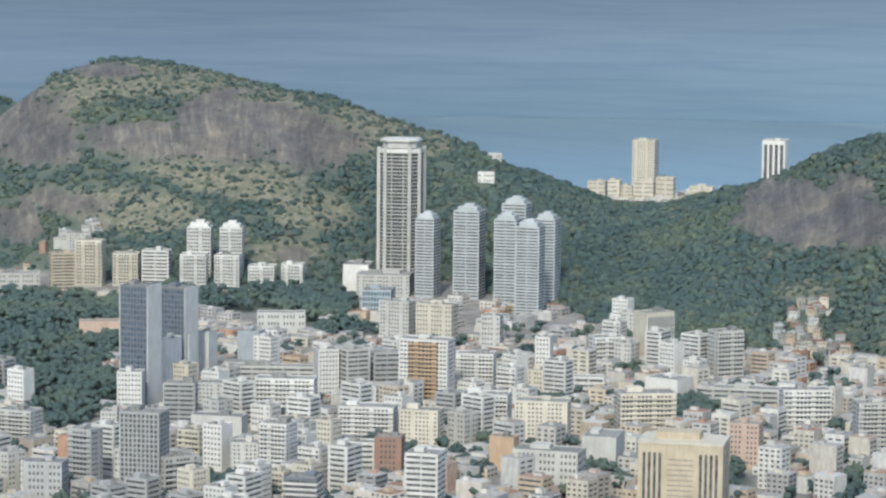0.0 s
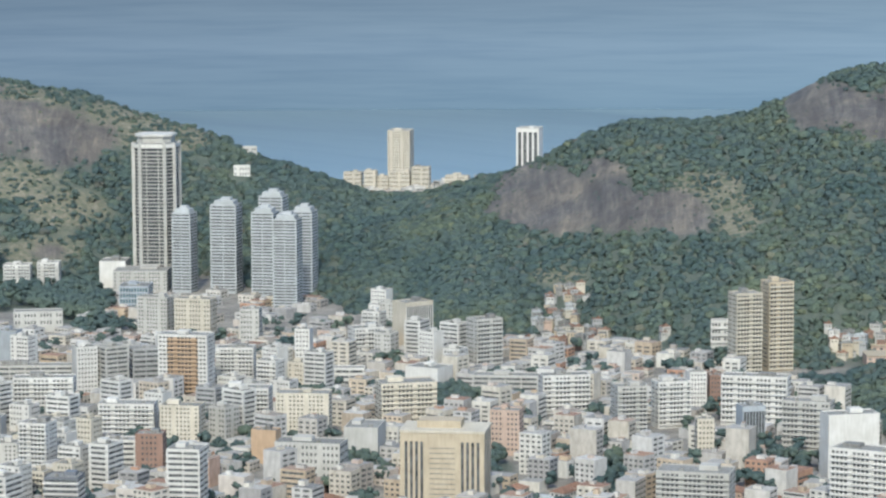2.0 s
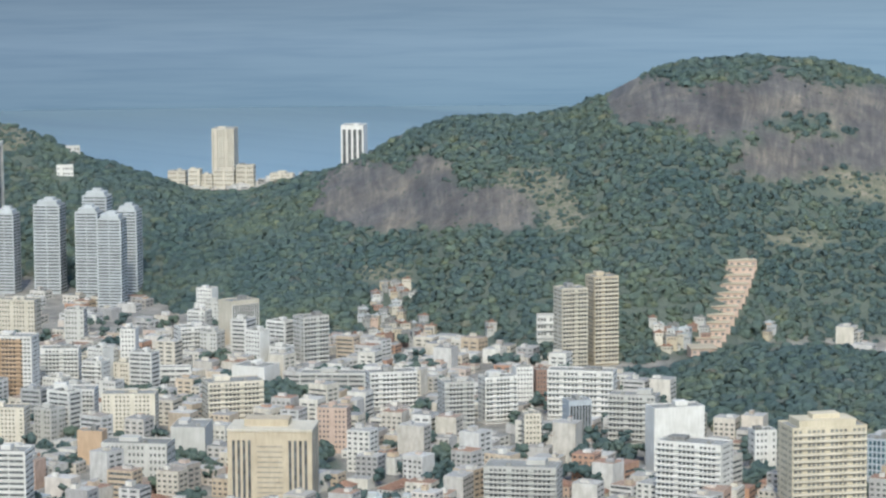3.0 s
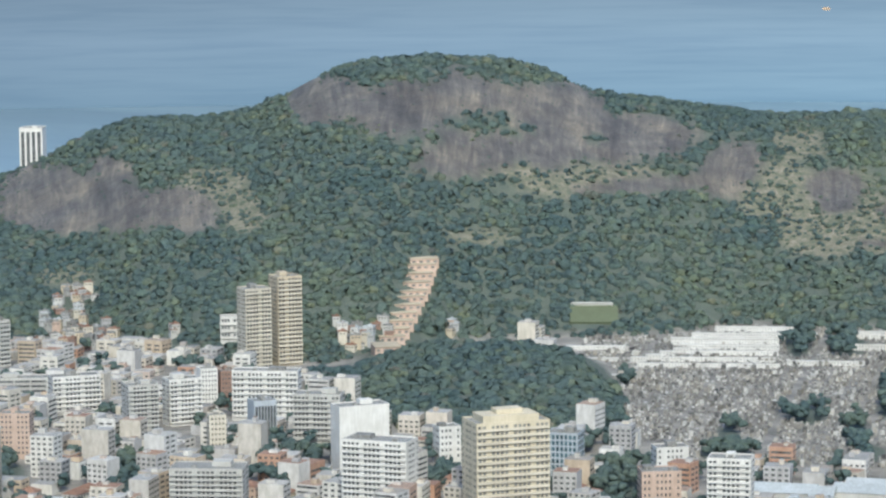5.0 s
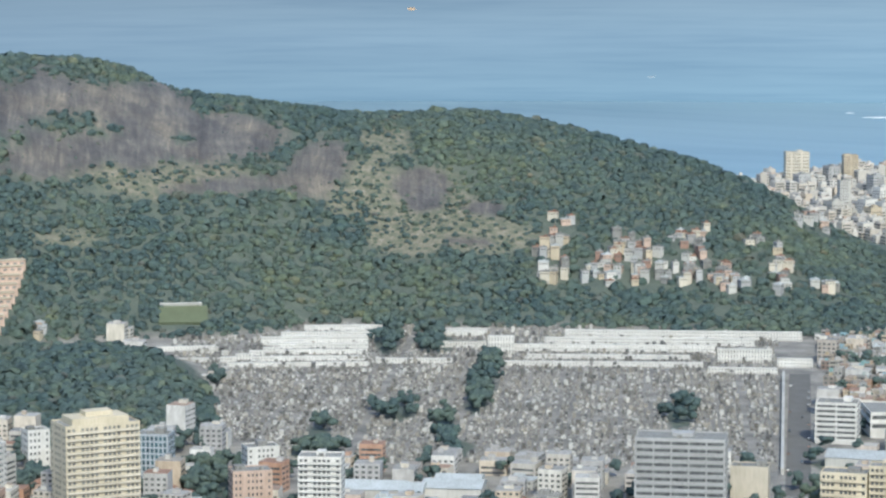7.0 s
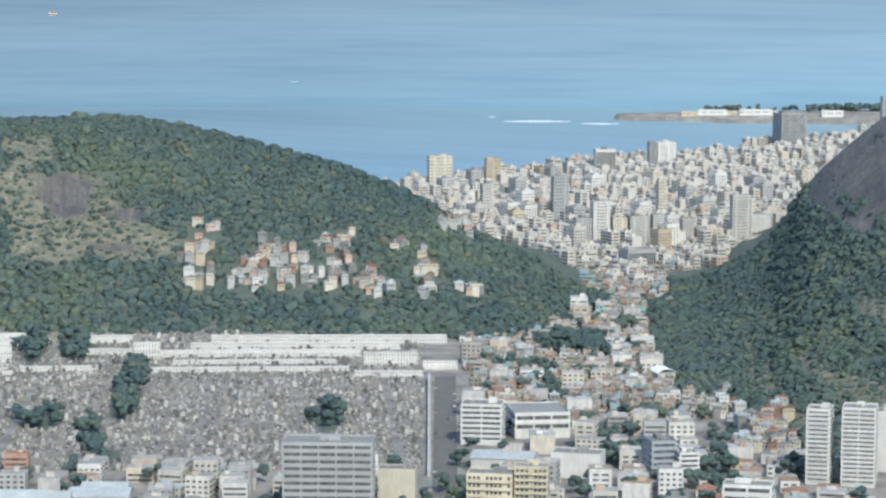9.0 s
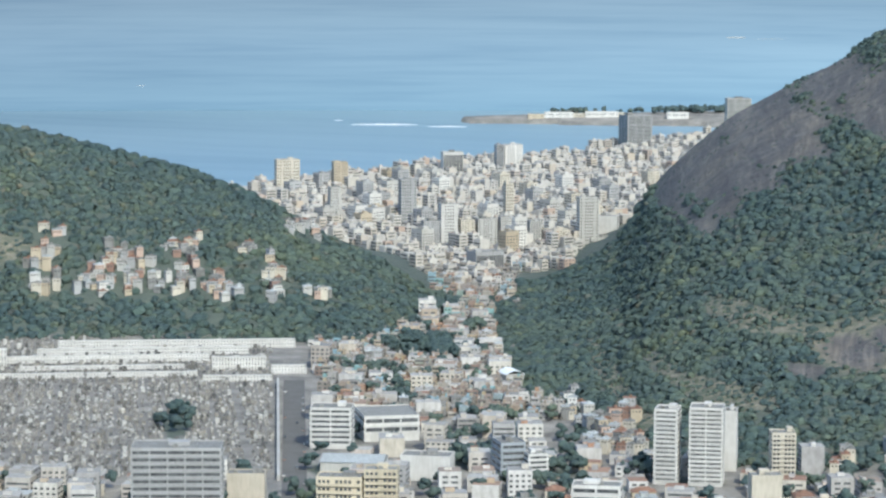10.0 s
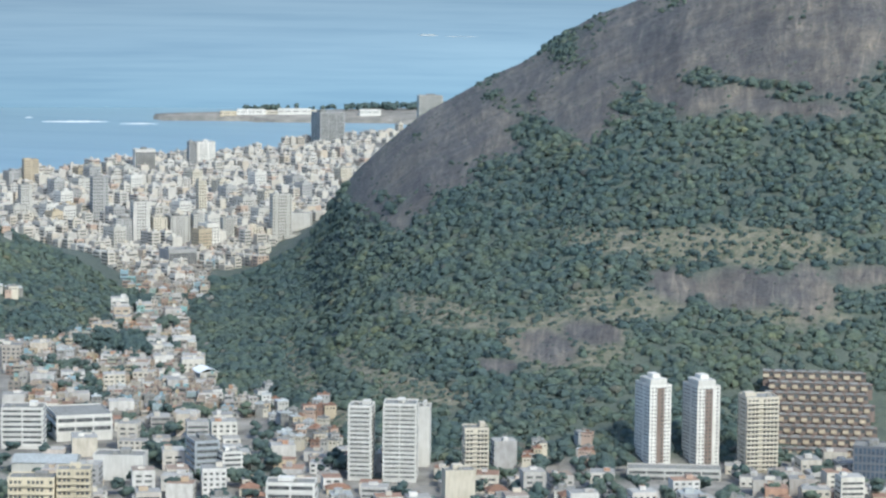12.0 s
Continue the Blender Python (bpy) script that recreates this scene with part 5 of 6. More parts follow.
def many_boxes(rows, sides=None):
    """rows: x, y, z, yaw, w, d, h, and the box's own offset in its turned frame."""
    rows = np.asarray(rows, float)
    x, y, z, a, w, d, h, ox, oy = rows.T
    v = UNIT_BOX[None] * np.stack([w, d, h], -1)[:, None]
    v[..., 0] += ox[:, None]
    v[..., 1] += oy[:, None]
    c, s = np.cos(a)[:, None], np.sin(a)[:, None]
    out = np.stack([v[..., 0] * c - v[..., 1] * s + x[:, None], v[..., 0] * s + v[..., 1] * c + y[:, None], v[..., 2] + z[:, None]], -1)
    f = (UNIT_F if sides is None else UNIT_F[sides])[None] + (np.arange(len(rows)) * 8)[:, None, None]
    return out.reshape(-1, 3), f.reshape(-1, 4)


def town_stuff(name, plots, label, seed, mat=None):
    """Joined blocks with set-back roof rooms and rows of windows."""
    rs = random.Random(seed)
    body, holes = [], []
    for x, y, yaw, w, d, h, g in plots:
        a = radians(yaw)
        body.append((x, y, g - 5, a, w, d, h + 5, 0, 0))
        if h > 8:
            body.append((x, y, h + g, a, w * rs.uniform(0.15, 0.38), d * rs.uniform(0.2, 0.4), rs.uniform(1.4, 3.0), w * rs.uniform(-0.28, 0.28), d * rs.uniform(-0.2, 0.25)))
        elif rs.random() < 0.5:
            body.append((x, y, h + g, a, w * 0.3, d * 0.35, rs.uniform(0.8, 2.4), w * rs.uniform(-0.3, 0.3), d * rs.uniform(-0.2, 0.2)))
        n = max(1, int(h / 3.1))
        k = max(2, int(w / 3.4))
        solid = rs.random()
        for i in range(n):
            zz = g + i * 3.1 + 1.1
            if solid < (0.35 if mat is None else 0.7):
                holes.append((x, y, zz, a, w * 0.88, 0.14, 1.35, 0, -d / 2))
            else:
                for q in range(k):
                    holes.append((x, y, zz, a, w / k * 0.52, 0.14, 1.4, (q + 0.5) * w / k - w / 2, -d / 2))
            if mat is not None:
                holes.append((x, y, zz, a, 0.14, d * 0.62, 1.3, w / 2 if solid < 0.5 else -w / 2, 0))
            elif solid < 0.75:
                for side in (-1, 1):
                    holes.append((x, y, zz, a, 0.14, d * 0.3, 1.3, side * w / 2, -d * 0.2))
                    holes.append((x, y, zz, a, 0.14, d * 0.25, 1.3, side * w / 2, d * 0.22))
    v, f = many_boxes(body)
    tagged(new(name, fast_mesh(name, v, f, mat or TOWN)), label, "buildings", kind="stuff")
    v, f = many_boxes(holes, [1, 2, 4])
    tagged(new("town_windows", fast_mesh("town_windows", v, f, PANE)), "dark window openings of the joined town blocks", "windows", kind="stuff")


TAKEN = [(ob.matrix_basis.translation.x, ob.matrix_basis.translation.y, max(ob.children[0].dimensions.x, ob.children[0].dimensions.y) / 2 + 5)
         for ob in scene.objects if ob.type == "EMPTY" and not ob.parent and ob.children and not ob.name.startswith("burial")]
TAKEN_A = np.array(TAKEN)


def free(x, y, room):
    return not np.any((TAKEN_A[:, 0] - x) ** 2 + (TAKEN_A[:, 1] - y) ** 2 < (TAKEN_A[:, 2] + room) ** 2)


def in_cemetery(b, r):
    return -38.6 < b < -26.5 and 1725 < r < 2330 or (-40.2 < b < -38 and 2060 < r < 2260)


def street_grid(r0, r1, b0, b1, step, turn, seed):
    """Plots along streets that run at an angle through a quarter: place, bearing, distance, ground, park, chance."""
    rs = random.Random(seed)
    c, s = math.cos(radians(turn)), math.sin(radians(turn))
    n = int(1.6 * r1 / step)
    i, j = np.meshgrid(np.arange(-n, n), np.arange(-n, n), indexing="ij")
    u, v = i * step + (i // 4) * step * 0.4, j * step * 0.92 + (j // 3) * step * 0.45
    x, y = (u * c - v * s).ravel(), (u * s + v * c).ravel()
    r, b = np.hypot(x, y), np.degrees(np.arctan2(x, y))
    k = (r > r0) & (r < r1) & (b > b0) & (b < b1)
    x, y, r, b = x[k], y[k], r[k], b[k]
    z, p = land(x, y, False), park_cover(x, y)
    wob = step * 0.1
    for q in zip(x.tolist(), y.tolist(), b.tolist(), r.tolist(), z.tolist(), p.tolist()):
        yield (q[0] + rs.uniform(-wob, wob), q[1] + rs.uniform(-wob, wob), *q[2:], rs)


def botafogo():
    low, mid, rest = [], [], []
    for x, y, b, r, z, park, rs in street_grid(1500, 2640, -67, -8, 20.5, 27, 5):
        pick, turn, size, lift = rs.random(), rs.choice((-27, 27, 63, 27, 0)) + rs.uniform(-4, 4), rs.uniform(0.72, 1.0), rs.random()
        if in_cemetery(b, r) or z > 5.6 or not free(x, y, 7):
            continue
        if park > 0.3:
            continue
        if -27.6 < b < -26.4 and r < 2080:
            continue
        if r > 2550 and b < -54:
            continue
        flat = b > -39 or (-50 < b < -45 and r > 1750)
        w, d = 17.5 * size, 16 * (1.7 - size)
        yaw = 27 + rs.choice((0, 90, 0, 180)) - (0 if rs.random() < 0.7 else 12)
        if flat:
            h = 4 + lift ** 2 * 11
        else:
            h = 5 + lift ** 2.2 * (22 if r < 2150 else 13)
        if b < -54.5 and r > 2130:
            h = 4 + lift * 5
        if (r > 2300 and b < -50 and lift < 0.45) or pick > 0.9:
            continue
        if h > 13 and pick < 0.7:
            mid.append((x, y, yaw, lift, pick))
        elif h < 8.5 and pick < 0.7 and r < 2100:
            low.append((x, y, yaw, pick, rs.random(), r))
        else:
            rest.append((x, y, yaw, w, d, h, z))
    protos = []
    for k, (w, d, h, fl, style, wall, label) in enumerate((
            (15, 13, 27, 9, "slab", WHITE, "white mid-rise apartment block with long balconies"),
            (14, 14, 22, 7, "grid", PALE, "pale mid-rise apartment block with small windows"),
            (17, 13, 30, 10, "bands", WHITE, "white mid-rise block with banded storeys"),
            (13, 13, 25, 8, "grid", CREAM, "cream mid-rise apartment block with even windows"),
            (16, 12, 19, 6, "slab", CREAM, "cream apartment block with long balconies"),
            (15, 14, 21, 7, "bands", GREY, "grey mid-rise block with banded storeys"),
            (14, 12, 28, 9, "blank", WHITE, "white mid-rise block with blank gables"),
            (15, 13, 17, 5, "grid", WHITE, "white low apartment block with flat roof"))):
        e = block(0, 10, 0, w, d, h, fl, style, wall, label, base=-600, bays=1, group="mid-rise blocks of the town")
        protos.append((e, h))
    for i, (x, y, yaw, lift, pick) in enumerate(mid[:95]):
        e = protos[int(pick * 997) % 8][0]
        copy_thing(e, pose(x, y, 4, 0, 0, yaw))
    homes = [house_proto(13, 10, 6.2, WHITE, TILE, "white house with a clay tile roof"),
             house_proto(11, 10, 5.6, CREAM, TILE, "cream house with a clay tile roof"),
             house_proto(15, 11, 7.0, PALE, CEMENT, "pale two-storey house with a flat roof", "flat"),
             house_proto(12, 12, 6.6, WHITE, CEMENT, "white two-storey house with a flat roof", "flat"),
             house_proto(14, 9, 4.6, YELLOW, TILE, "yellow house with a clay tile roof"),
             house_proto(16, 12, 6.4, PALE, SHEET, "pale workshop with a sheet roof", "flat"),
             house_proto(12, 11, 7.4, PINK, TILE, "pinkish house with a clay tile roof"),
             house_proto(13, 12, 6.8, WHITE, SHEET, "white house with a pale sheet roof", "flat")]
    low.sort(key=lambda q: q[5])
    for x, y, yaw, p, q, r in low[:160]:
        copy_thing(homes[int(q * 8)], pose(x, y, 4, 0, 0, yaw))
    rest += [(x, y, yaw, 13, 11, 4.5 + q * 3, 5) for x, y, yaw, p, q, r in low[160:]]
    rest += [(x, y, yaw, 14, 13, 10 + l * 8, 5) for x, y, yaw, l, p in mid[95:]]
    for e in [q[0] for q in protos] + homes:
        for o in list(e.children_recursive) + [e]:
            bpy.data.objects.remove(o)
    town_stuff("town_blocks", rest, "dense white and grey low blocks filling the town", 3)


botafogo()


def home_paint():
    """Bare brick, cement and bright paint of the small houses in the pass."""
    m, nt, b = material("pass_house_walls")
    g = nt.nodes.new("ShaderNodeNewGeometry")
    c = ramp(nt, g.outputs["Random Per Island"], [(0.0, (0.27, 0.25, 0.22)), (0.14, (0.34, 0.27, 0.20)), (0.26, (0.22, 0.215, 0.20)), (0.38, (0.38, 0.35, 0.29)), (0.5, (0.25, 0.17, 0.13)),
                                                  (0.6, (0.30, 0.29, 0.265)), (0.72, (0.44, 0.42, 0.39)), (0.82, (0.38, 0.30, 0.18)), (0.90, (0.26, 0.37, 0.42)), (0.94, (0.24, 0.40, 0.37)), (0.97, (0.36, 0.23, 0.15))])
    c = mixed(nt, "MULTIPLY", 1.0, c, ramp(nt, cloud(nt, 0.5, 5, (1, 1, 0.4)), [(0.3, (0.66, 0.65, 0.63)), (0.65, (1.06, 1.06, 1.06))]))
    nt.links.new(c, b.inputs["Base Color"])
    b.inputs["Roughness"].default_value = 0.9
    return m


def valley():
    """Small crowded houses in the pass between the hills."""
    rs = random.Random(77)
    n = 0
    plots = []
    for x, y, b, r, z, park, g in street_grid(1900, 2700, -28.0, -21.6, 8.0, 18, 9):
        if z > (6.0 if r < 2440 else 9) or in_cemetery(b, r) or (-27.6 < b < -26.4 and r < 2080):
            continue
        if park > 0.3 or not free(x, y, -2) or rs.random() < (0.1 if z < 6 else 0.35):
            continue
        w, d, h = rs.uniform(4.8, 8.2), rs.uniform(4.8, 7.8), rs.choice((3.0, 3.4, 5.8, 6.2, 6.6, 9.0, 9.6))
        yaw = 18 + rs.uniform(-14, 14)
        n += 1
        if n % 9 == 0 and n < 760:
            e = thing("masonry_house", pose(x, y, z - 1, 0, 0, yaw), "small crowded masonry house in the pass", "house", "crowded houses in the pass")
            part("wall", Bits().box(-w / 2, w / 2, -d / 2, d / 2, 0, h + 1), rs.choice(HOME_PAINTS), e)
            part("roof", Bits().box(-w / 2 - 0.2, w / 2 + 0.2, -d / 2 - 0.2, d / 2 + 0.2, h + 1.004, h + 1.3).box(-1, 1, 0.5, 2, h + 1.304, h + 2.8), rs.choice((CEMENT, SHEET, TILE)), e)
            part("window_band", windows(w, d, 2.6, "grid", 1.2, h - 1.2), PANE, e)["kind"] = "stuff"
        else:
            plots.append((x, y, yaw, w, d, h, z))
    town_stuff("pass_houses", plots, "crowded small masonry houses in the pass", 8, home_paint())


valley()


def beach_quarter():
    """The dense quarter between the hills and the ocean."""
    plots, n = [], 0
    rs = random.Random(31)
    protos = []
    for w, d, h, wall, label in ((17, 14, 27, CREAM, "cream beach-quarter apartment block"), (15, 15, 29, WHITE, "white beach-quarter apartment block"),
                                 (19, 14, 26, PALE, "pale beach-quarter apartment block"), (15, 13, 26, TAN, "tan beach-quarter apartment block"),
                                 (16, 14, 28, GREY, "grey beach-quarter apartment block")):
        e = block(0, 10, 0, w, d, h, int(h / 3), "plain", wall, label, base=-600, group="blocks of the beach quarter")
        rows = Bits()
        for i in range(1, int(h / 3)):
            o = windows(w, d, 3.4, "grid", 1.4, i * 3.05 + 0.9)
            k = len(rows.v)
            rows.v += o.v
            rows.f += [tuple(k + q for q in f) for f in o.f]
        part("window_band", rows, PANE, e)["kind"] = "stuff"
        protos.append(e)
    for x, y, b, r, z, park, g in street_grid(2560, 4300, -33, -16, 13.0, -32, 13):
        pick, lift = rs.random(), rs.random()
        if z > (6.5 if r < 2660 else 12) or z < 4.9 or r > float(coast(np.array([b]))[0]) - 55 or not free(x, y, 5):
            continue
        if pick < 0.022 and 2780 < r < 3500 and n < 76:
            n += 1
            copy_thing(protos[int(lift * 5)], pose(x, y, z - 1, 0, 0, -32 + rs.choice((0, 90))))
        elif pick < 0.97:
            h = (9 + lift ** 2.2 * 15) if r > 2800 else (4 + lift * 9)
            plots.append((x, y, -32 + rs.choice((0, 90, 0)), rs.uniform(7, 12.5), rs.uniform(7, 12), h, z))
    for e in protos:
        for o in list(e.children_recursive) + [e]:
            bpy.data.objects.remove(o)
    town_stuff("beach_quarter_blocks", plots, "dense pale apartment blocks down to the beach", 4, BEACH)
    lee = []
    for x, y, b, r, z, park, g in street_grid(3230, 3420, -54, -49, 24, -10, 6):
        if 4.9 < z < 6:
            lee.append((x, y, -10, 18, 15, 12 + rs.random() * 12, z))
    if lee:
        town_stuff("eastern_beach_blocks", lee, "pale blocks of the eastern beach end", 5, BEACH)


beach_quarter()


# ---------------------------------------------------------------- cemetery
def marble():
    m, nt, b = material("grave_stone")
    g = nt.nodes.new("ShaderNodeNewGeometry")
    c = ramp(nt, g.outputs["Random Per Island"], [(0.0, (0.42, 0.40, 0.36)), (0.22, (0.25, 0.24, 0.22)), (0.38, (0.08, 0.08, 0.08)), (0.55, (0.34, 0.315, 0.27)), (0.7, (0.14, 0.13, 0.115)), (0.82, (0.52, 0.505, 0.47)), (1.0, (0.60, 0.585, 0.55))])
    c = mixed(nt, "MULTIPLY", 1.0, c, ramp(nt, cloud(nt, 0.6, 4), [(0.3, (0.546, 0.546, 0.53)), (0.7, (1.08, 1.08, 1.08))]))
    c = mixed(nt, "MULTIPLY", 1.0, c, ramp(nt, cloud(nt, 0.022, 3), [(0.35, (0.68, 0.69, 0.70)), (0.65, (1.12, 1.1, 1.05))]))
    nt.links.new(c, b.inputs["Base Color"])
    b.inputs["Roughness"].default_value = 0.7
    return m


def graves():
    rs = random.Random(12)
    rows = []
    for x, y, b, r, z, park, g in street_grid(1722, 2290, -39.5, -27.45, 3.7, 30, 40):
        if r < 1800 and b < -38 or z > 6.2 or not free(x, y, -4):
            continue
        if park > 0.5 or rs.random() < 0.2:
            continue
        x, y = x + rs.uniform(-1.1, 1.1), y + rs.uniform(-1.1, 1.1)
        u, v = x * math.cos(radians(30)) + y * math.sin(radians(30)), y * math.cos(radians(30)) - x * math.sin(radians(30))
        if u % 62 < 3.5 or v % 75 < 3.5:
            continue
        t = rs.random()
        a = radians(30 + rs.uniform(-9, 9))
        h = 0.7 + rs.random() * 0.7
        rows.append((x, y, 4.9, a, rs.uniform(1.2, 2.2), rs.uniform(2.1, 3.0), h, 0, 0))
        if t < 0.4:
            rows.append((x, y, 4.9 + h, a, rs.uniform(0.6, 1.5), 0.4, rs.uniform(0.7, 2.0), 0, 1.0))
        elif t < 0.52:
            rows.append((x, y, 4.9, a, 2.4, 2.6, rs.uniform(2.5, 4.2), 0, 0))
    v, f = many_boxes(rows)
    tagged(new("gravestones", fast_mesh("gravestones", v, f, marble())), "closely set grey and white gravestones and tombs", "graves", kind="stuff")


graves()


# ---------------------------------------------------------------- roads
def road_strip(name, b0, r0, b1, r1, wide, label):
    p, q = Vector((r0 * math.sin(radians(b0)), r0 * math.cos(radians(b0)))), Vector((r1 * math.sin(radians(b1)), r1 * math.cos(radians(b1))))
    t = (q - p).normalized()
    s = Vector((-t.y, t.x)) * wide / 2
    v = [(*(p + s), 5.03), (*(p - s), 5.03), (*(q - s), 5.03), (*(q + s), 5.03)]
    bits = Bits()
    bits.v = [(x, y, z - 0.6) for x, y, z in v] + [(x, y, z + 0.05) for x, y, z in v]
    bits.f = list(BOX_F)
    ob = tagged(new(name, bits.mesh(name, ASPHALT)), label, "road", kind="structure")
    return ob


road_strip("road", -27.0, 1640, -27.0, 2070, 15, "grey asphalt street beside the cemetery wall")
WALL_E = thing("boundary_wall", pose(0, 0, 0), "long pale wall of the cemetery along the street", "wall")
for k in range(12):
    d0, d1 = 1700 + k * 30, 1729 + k * 30
    bb = radians(-27.32)
    p = Vector(((d0 + d1) / 2 * math.sin(bb), (d0 + d1) / 2 * math.cos(bb), 4.5))
    ob = part("wall_panel", Bits().box(-0.9, 0.9, -14.7, 14.7, 0, 4.2), PALE, WALL_E, at=p)
    ob.rotation_euler = (0, 0, -bb)


# ---------------------------------------------------------------- park and street trees
def tree_proto(seed, tall, wide):
    rs = np.random.RandomState(seed)
    e = thing("tree", pose(0, 0, -700), "broad dark green street tree among buildings", "tree", "street and park trees")
    tb = Bits().prism([(0.35 * math.cos(k), 0.35 * math.sin(k)) for k in (0, 1.05, 2.1, 3.14, 4.2, 5.25)], 0, tall * 0.6, 0.55)
    part("trunk", tb, BARK, e)
    for k in range(3):
        a = k * 2.1 + seed
        lb = Bits()
        x, y = math.cos(a), math.sin(a)
        lb.v = [(0.15, 0, tall * 0.3), (-0.1, 0.14, tall * 0.3), (-0.1, -0.14, tall * 0.3), (x * wide * 0.5, y * wide * 0.5, tall * 0.72)]
        lb.f = [(0, 1, 2), (0, 3, 1), (1, 3, 2), (2, 3, 0)]
        part("limb", lb, BARK, e)
    n = 26
    a, q = rs.rand(n) * math.tau, np.sqrt(rs.rand(n)) * wide
    c = np.stack([np.cos(a) * q, np.sin(a) * q, tall * (0.62 + 0.4 * rs.rand(n) * (1 - (q / wide) ** 2 * 0.6))], -1)
    v, f = clumps(c, wide * (0.22 + 0.2 * rs.rand(n)), rs)
    part("crown", fast_mesh("crown", v, f, LEAF, True, np.repeat(rs.rand(n) * 0.6, 12)), LEAF, e)
    return e


def trees():
    protos = [tree_proto(1, 11, 5.2), tree_proto(2, 9, 4.4), tree_proto(3, 13, 6.0), tree_proto(4, 8, 4.8)]
    rs = random.Random(4)
    n, tries = 0, 0
    spots = []
    weights = [rr * rb * rw for c, rr, rb, rw in PARKS]
    while n < 1500 and tries < 9000:
        tries += 1
        c, rr, rb, rw = rs.choices(PARKS, weights)[0]
        b, r = c + rs.uniform(-1, 1) * rb, rr + rs.uniform(-1, 1) * rw
        x, y = r * math.sin(radians(b)), r * math.cos(radians(b))
        if float(park_cover(np.array([x]), np.array([y]))[0]) > 0.4 and free(x, y, -3):
            spots.append((x, y))
            n += 1
    street = []
    while len(street) < 900:
        b, r = rs.uniform(-66, -9), rs.uniform(1520, 2350)
        x, y = r * math.sin(radians(b)), r * math.cos(radians(b))
        if float(land(x, y, False)) < 6 and free(x, y, -2) and not in_cemetery(b, r):
            street.append((x, y))
    for x, y in street[:45] + spots[:60]:
        copy_thing(rs.choice(protos), pose(x, y, 4.5, 0, 0, rs.uniform(0, 360)))
    for e in protos:
        for o in list(e.children_recursive) + [e]:
            bpy.data.objects.remove(o)
    g = np.random.RandomState(9)
    pts = np.array(street[45:] + spots[60:])
    k = len(pts)
    cs, ss = [], []
    for j in range(6):
        a, q = g.rand(k) * math.tau, np.sqrt(g.rand(k)) * 4.2
        cs.append(np.stack([pts[:, 0] + np.cos(a) * q, pts[:, 1] + np.sin(a) * q, 5 + 4.5 + g.rand(k) * 5], -1))
        ss.append(1.7 + g.rand(k) * 1.8)
    v, f = clumps(np.concatenate(cs), np.concatenate(ss), g)
    tagged(new("park_trees", fast_mesh("park_trees", v, f, LEAF, True, np.repeat(g.rand(len(v) // 12) * 0.7, 12))), "dark green park trees in dense groups", "trees", kind="stuff")


trees()


# ---------------------------------------------------------------- fort spit and surf
def spit():
    rs = np.random.RandomState(3)
    n = 420
    b = -21.9 + rs.rand(n) ** 0.8 * 4.6
    r = 4650 + rs.rand(n) * 60
    b2 = np.concatenate([b[(b < -21.2) | (b > -19.9)], b[:30]])
    r2 = r[:len(b2)] + 25
    x, y = r2 * np.sin(np.radians(b2)), r2 * np.cos(np.radians(b2))
    c = np.stack([x, y, land(x, y, False) + 3 + rs.rand(len(x)) * 5], -1)
    v, f = clumps(c, 2.4 + rs.rand(len(x)) * 3.0, rs)
    tagged(new("headland_trees", fast_mesh("headland_trees", v, f, LEAF, True, np.repeat(rs.rand(len(v) // 12) * 0.5, 12))), "dark trees on the low rocky headland", "trees", kind="stuff")
    for bb, rr, w, h, wall, label in ((-21.75, 4625, 46, 9, WHITE, "white low fort building with a broad roof"), (-21.35, 4630, 40, 7, CREAM, "long cream fort barracks on the headland"),
                                      (-20.9, 4628, 52, 10, WHITE, "white fort hall on the headland"), (-20.5, 4632, 34, 8, YELLOW, "pale yellow fort house"),
                                      (-22.2, 4622, 26, 6, TAN, "tan low fort wall building"), (-19.4, 4615, 34, 11, WHITE, "white club house on the headland")):
        block((rr + 22) * math.sin(radians(bb)), (rr + 22) * math.cos(radians(bb)), 4, w, 16, h + 2, 2, "grid", wall, label, name="fort_building", top=False, base=5)


spit()


def surf(name, b, r, long, wide, seed):
    """A line of breaking foam."""
    rs = random.Random(seed)
    n = 26
    top, low = [], []
    for i in range(n + 1):
        u = i / n * 2 - 1
        bb = radians(b) + u * long / 2 / r
        k = wide * (1 - abs(u) ** 1.5) * rs.uniform(0.4, 1.0)
        top.append(((r + k) * math.sin(bb), (r + k) * math.cos(bb), 0.5))
        low.append(((r - k * 0.6) * math.sin(bb), (r - k * 0.6) * math.cos(bb), 0.5))
    v = top + low + [(x, y, -0.5) for x, y, z in top + low]
    m = n + 1
    f = [(i + 1, i, m + i, m + i + 1) for i in range(n)] + [(m + i, m + i + 1, 3 * m + i + 1, 3 * m + i)[::-1] for i in range(n)]
    tagged(new(name, mesh_of(name, v, f, FOAM)), "white line of breaking surf", "surf", kind="structure")


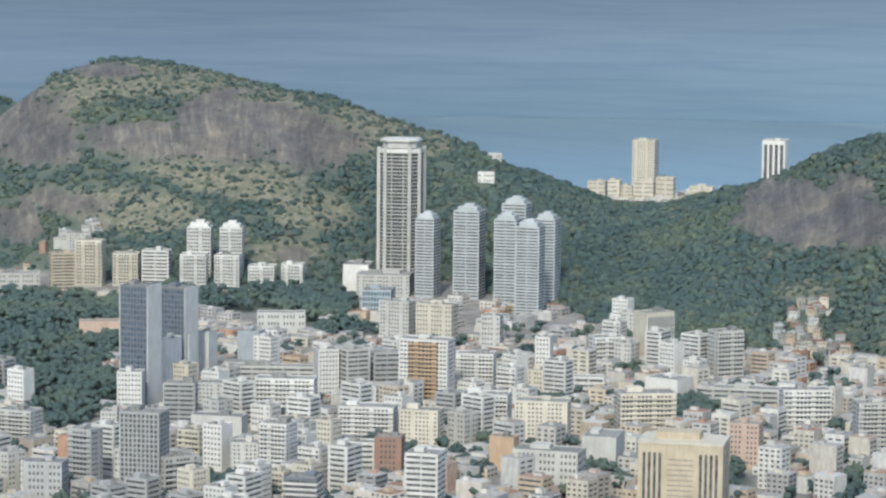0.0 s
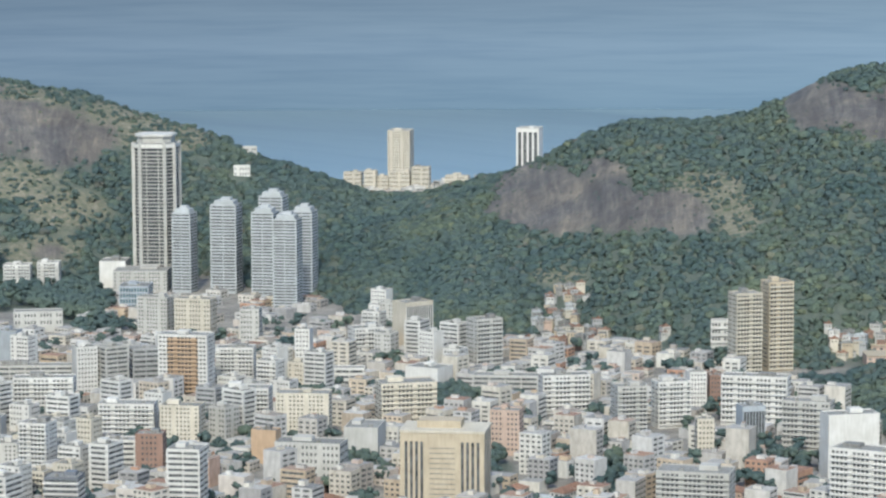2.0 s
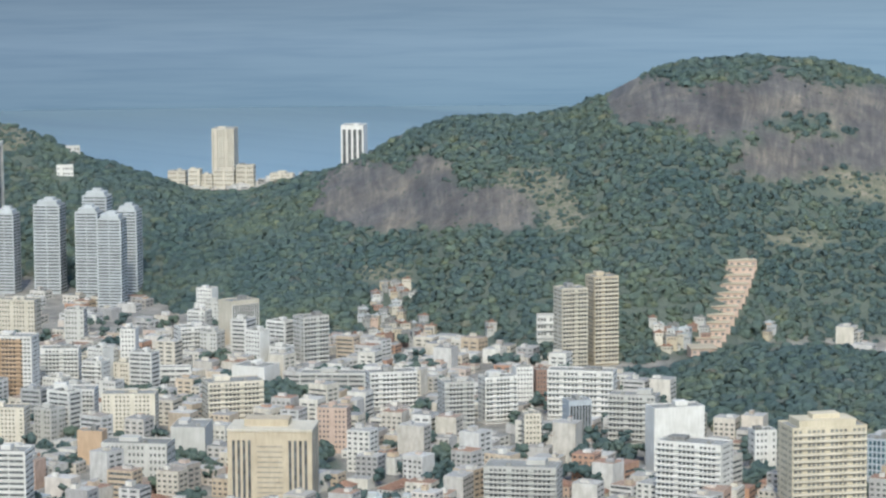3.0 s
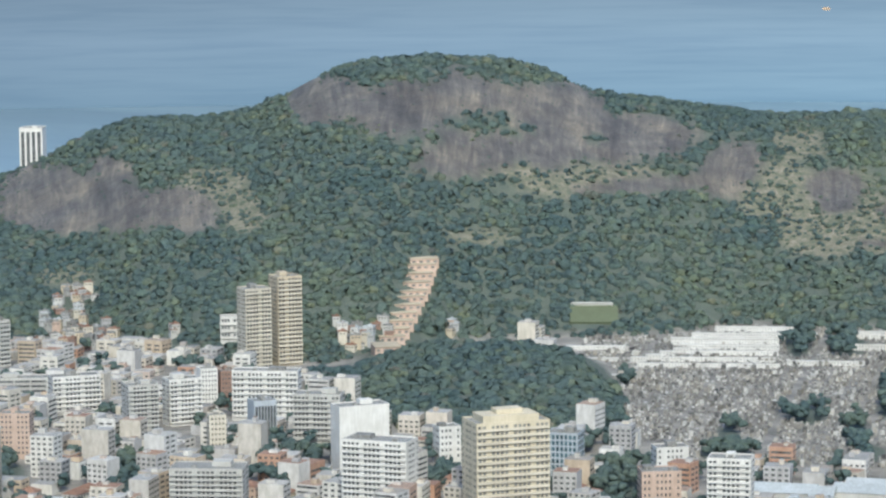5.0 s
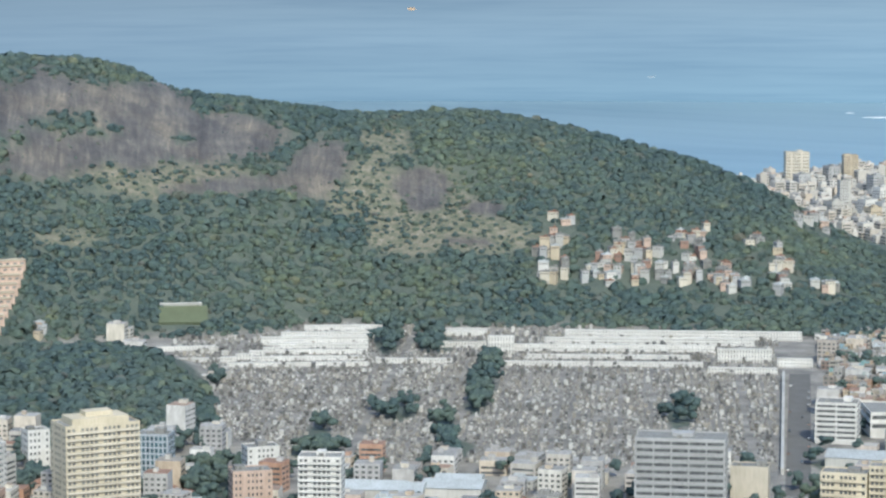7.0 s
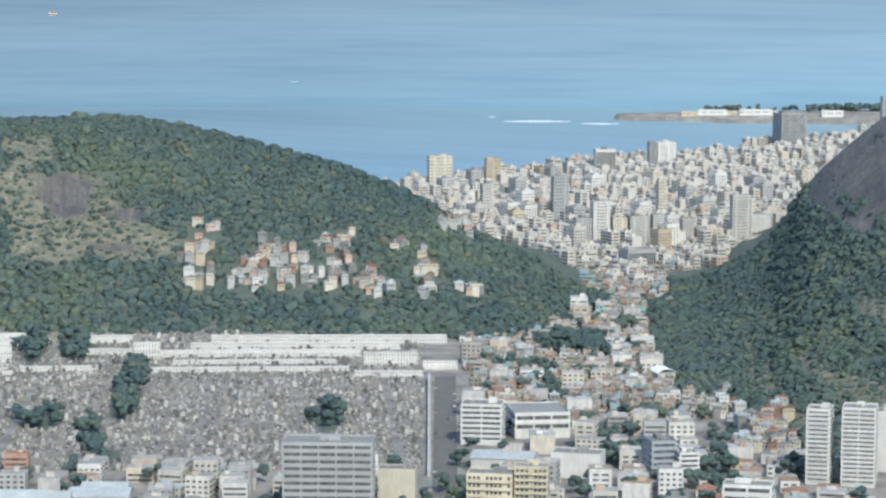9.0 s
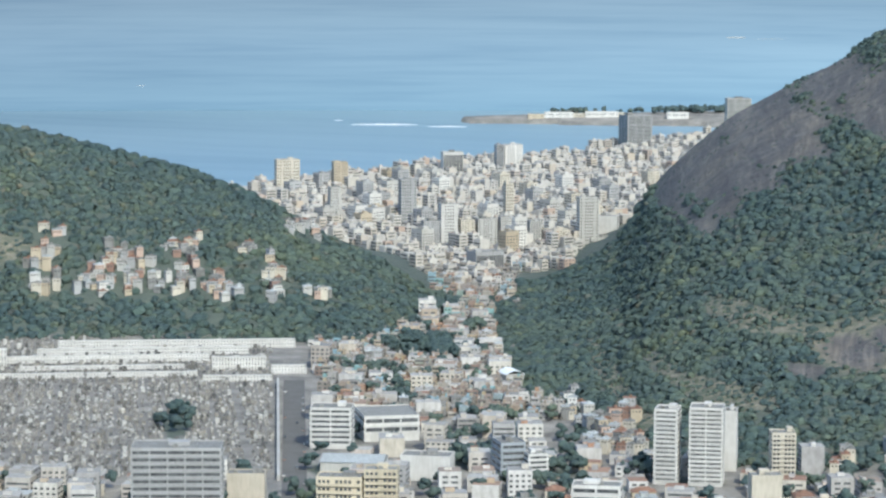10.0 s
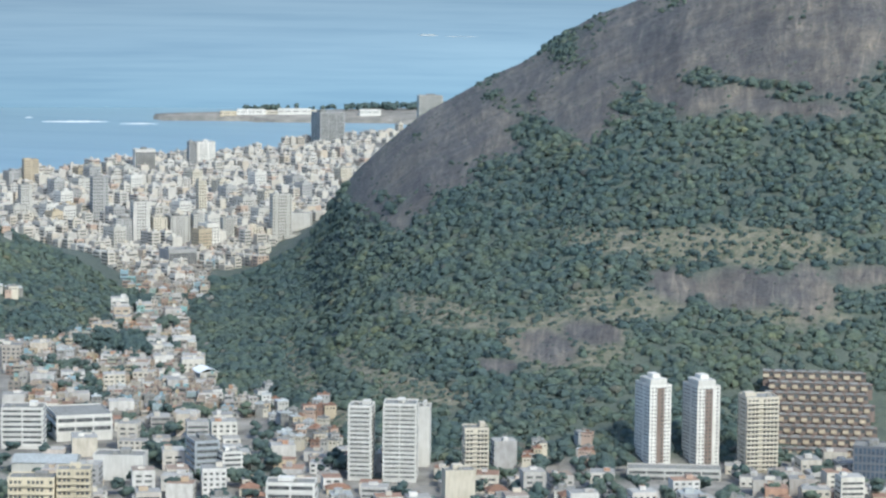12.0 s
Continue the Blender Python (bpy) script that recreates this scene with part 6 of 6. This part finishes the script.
surf("surf", -25.2, 4600, 105, 26, 1)
surf("surf", -23.95, 4560, 60, 16, 2)
surf("surf", -26.1, 4690, 14, 16, 3)


# ---------------------------------------------------------------- street beside the cemetery
def car_proto(mat):
    e = thing("car", pose(0, 0, -800), "small parked car beside the street kerb", "car", "parked cars")
    prof = [(-2.1, 0.35), (2.1, 0.35), (2.1, 0.85), (1.2, 0.95), (-1.9, 0.98), (-2.1, 0.8)]
    cab = [(-1.6, 0.985), (0.9, 0.965), (0.4, 1.45), (-1.2, 1.47)]
    for name, pr, half, m in (("body", prof, 0.85, mat), ("cabin", cab, 0.74, PANE)):
        n = len(pr)
        bits = Bits()
        bits.v = [(-half, y, z) for y, z in pr] + [(half, y, z) for y, z in pr]
        bits.f = [tuple(range(n)), tuple(range(2 * n - 1, n - 1, -1))] + [(i, i + n, (i + 1) % n + n, (i + 1) % n) for i in range(n)]
        part(name, bits, m, e)
    wheel = [(0.33 * math.cos(k * math.tau / 8), 0.33 * math.sin(k * math.tau / 8)) for k in range(8)]
    for sx in (-0.8, 0.8):
        for sy in (-1.35, 1.35):
            bits = Bits()
            bits.v = [(-0.1, y, z) for y, z in wheel] + [(0.1, y, z) for y, z in wheel]
            bits.f = [tuple(range(8)), tuple(range(15, 7, -1))] + [(i, i + 8, (i + 1) % 8 + 8, (i + 1) % 8) for i in range(8)]
            part("wheel", bits, TOWERPANE, e, at=(sx, sy, 0.33))
    return e


def parked():
    rs = random.Random(8)
    protos = [car_proto(m) for m in (WHITE, GREY, TOWERPANE, BRICKRED)]
    bb = radians(-27.0)
    across_way = Vector((math.cos(bb), -math.sin(bb)))
    for k in range(14):
        d = 1690 + k * 25 + rs.uniform(-3, 3)
        o = across_way * rs.choice((-6.2, 6.2, 2.0))
        copy_thing(rs.choice(protos), pose(d * math.sin(bb) + o.x, d * math.cos(bb) + o.y, 5.085, 0, 0, 27.0))
    for e in protos:
        for o in list(e.children_recursive) + [e]:
            bpy.data.objects.remove(o)


parked()
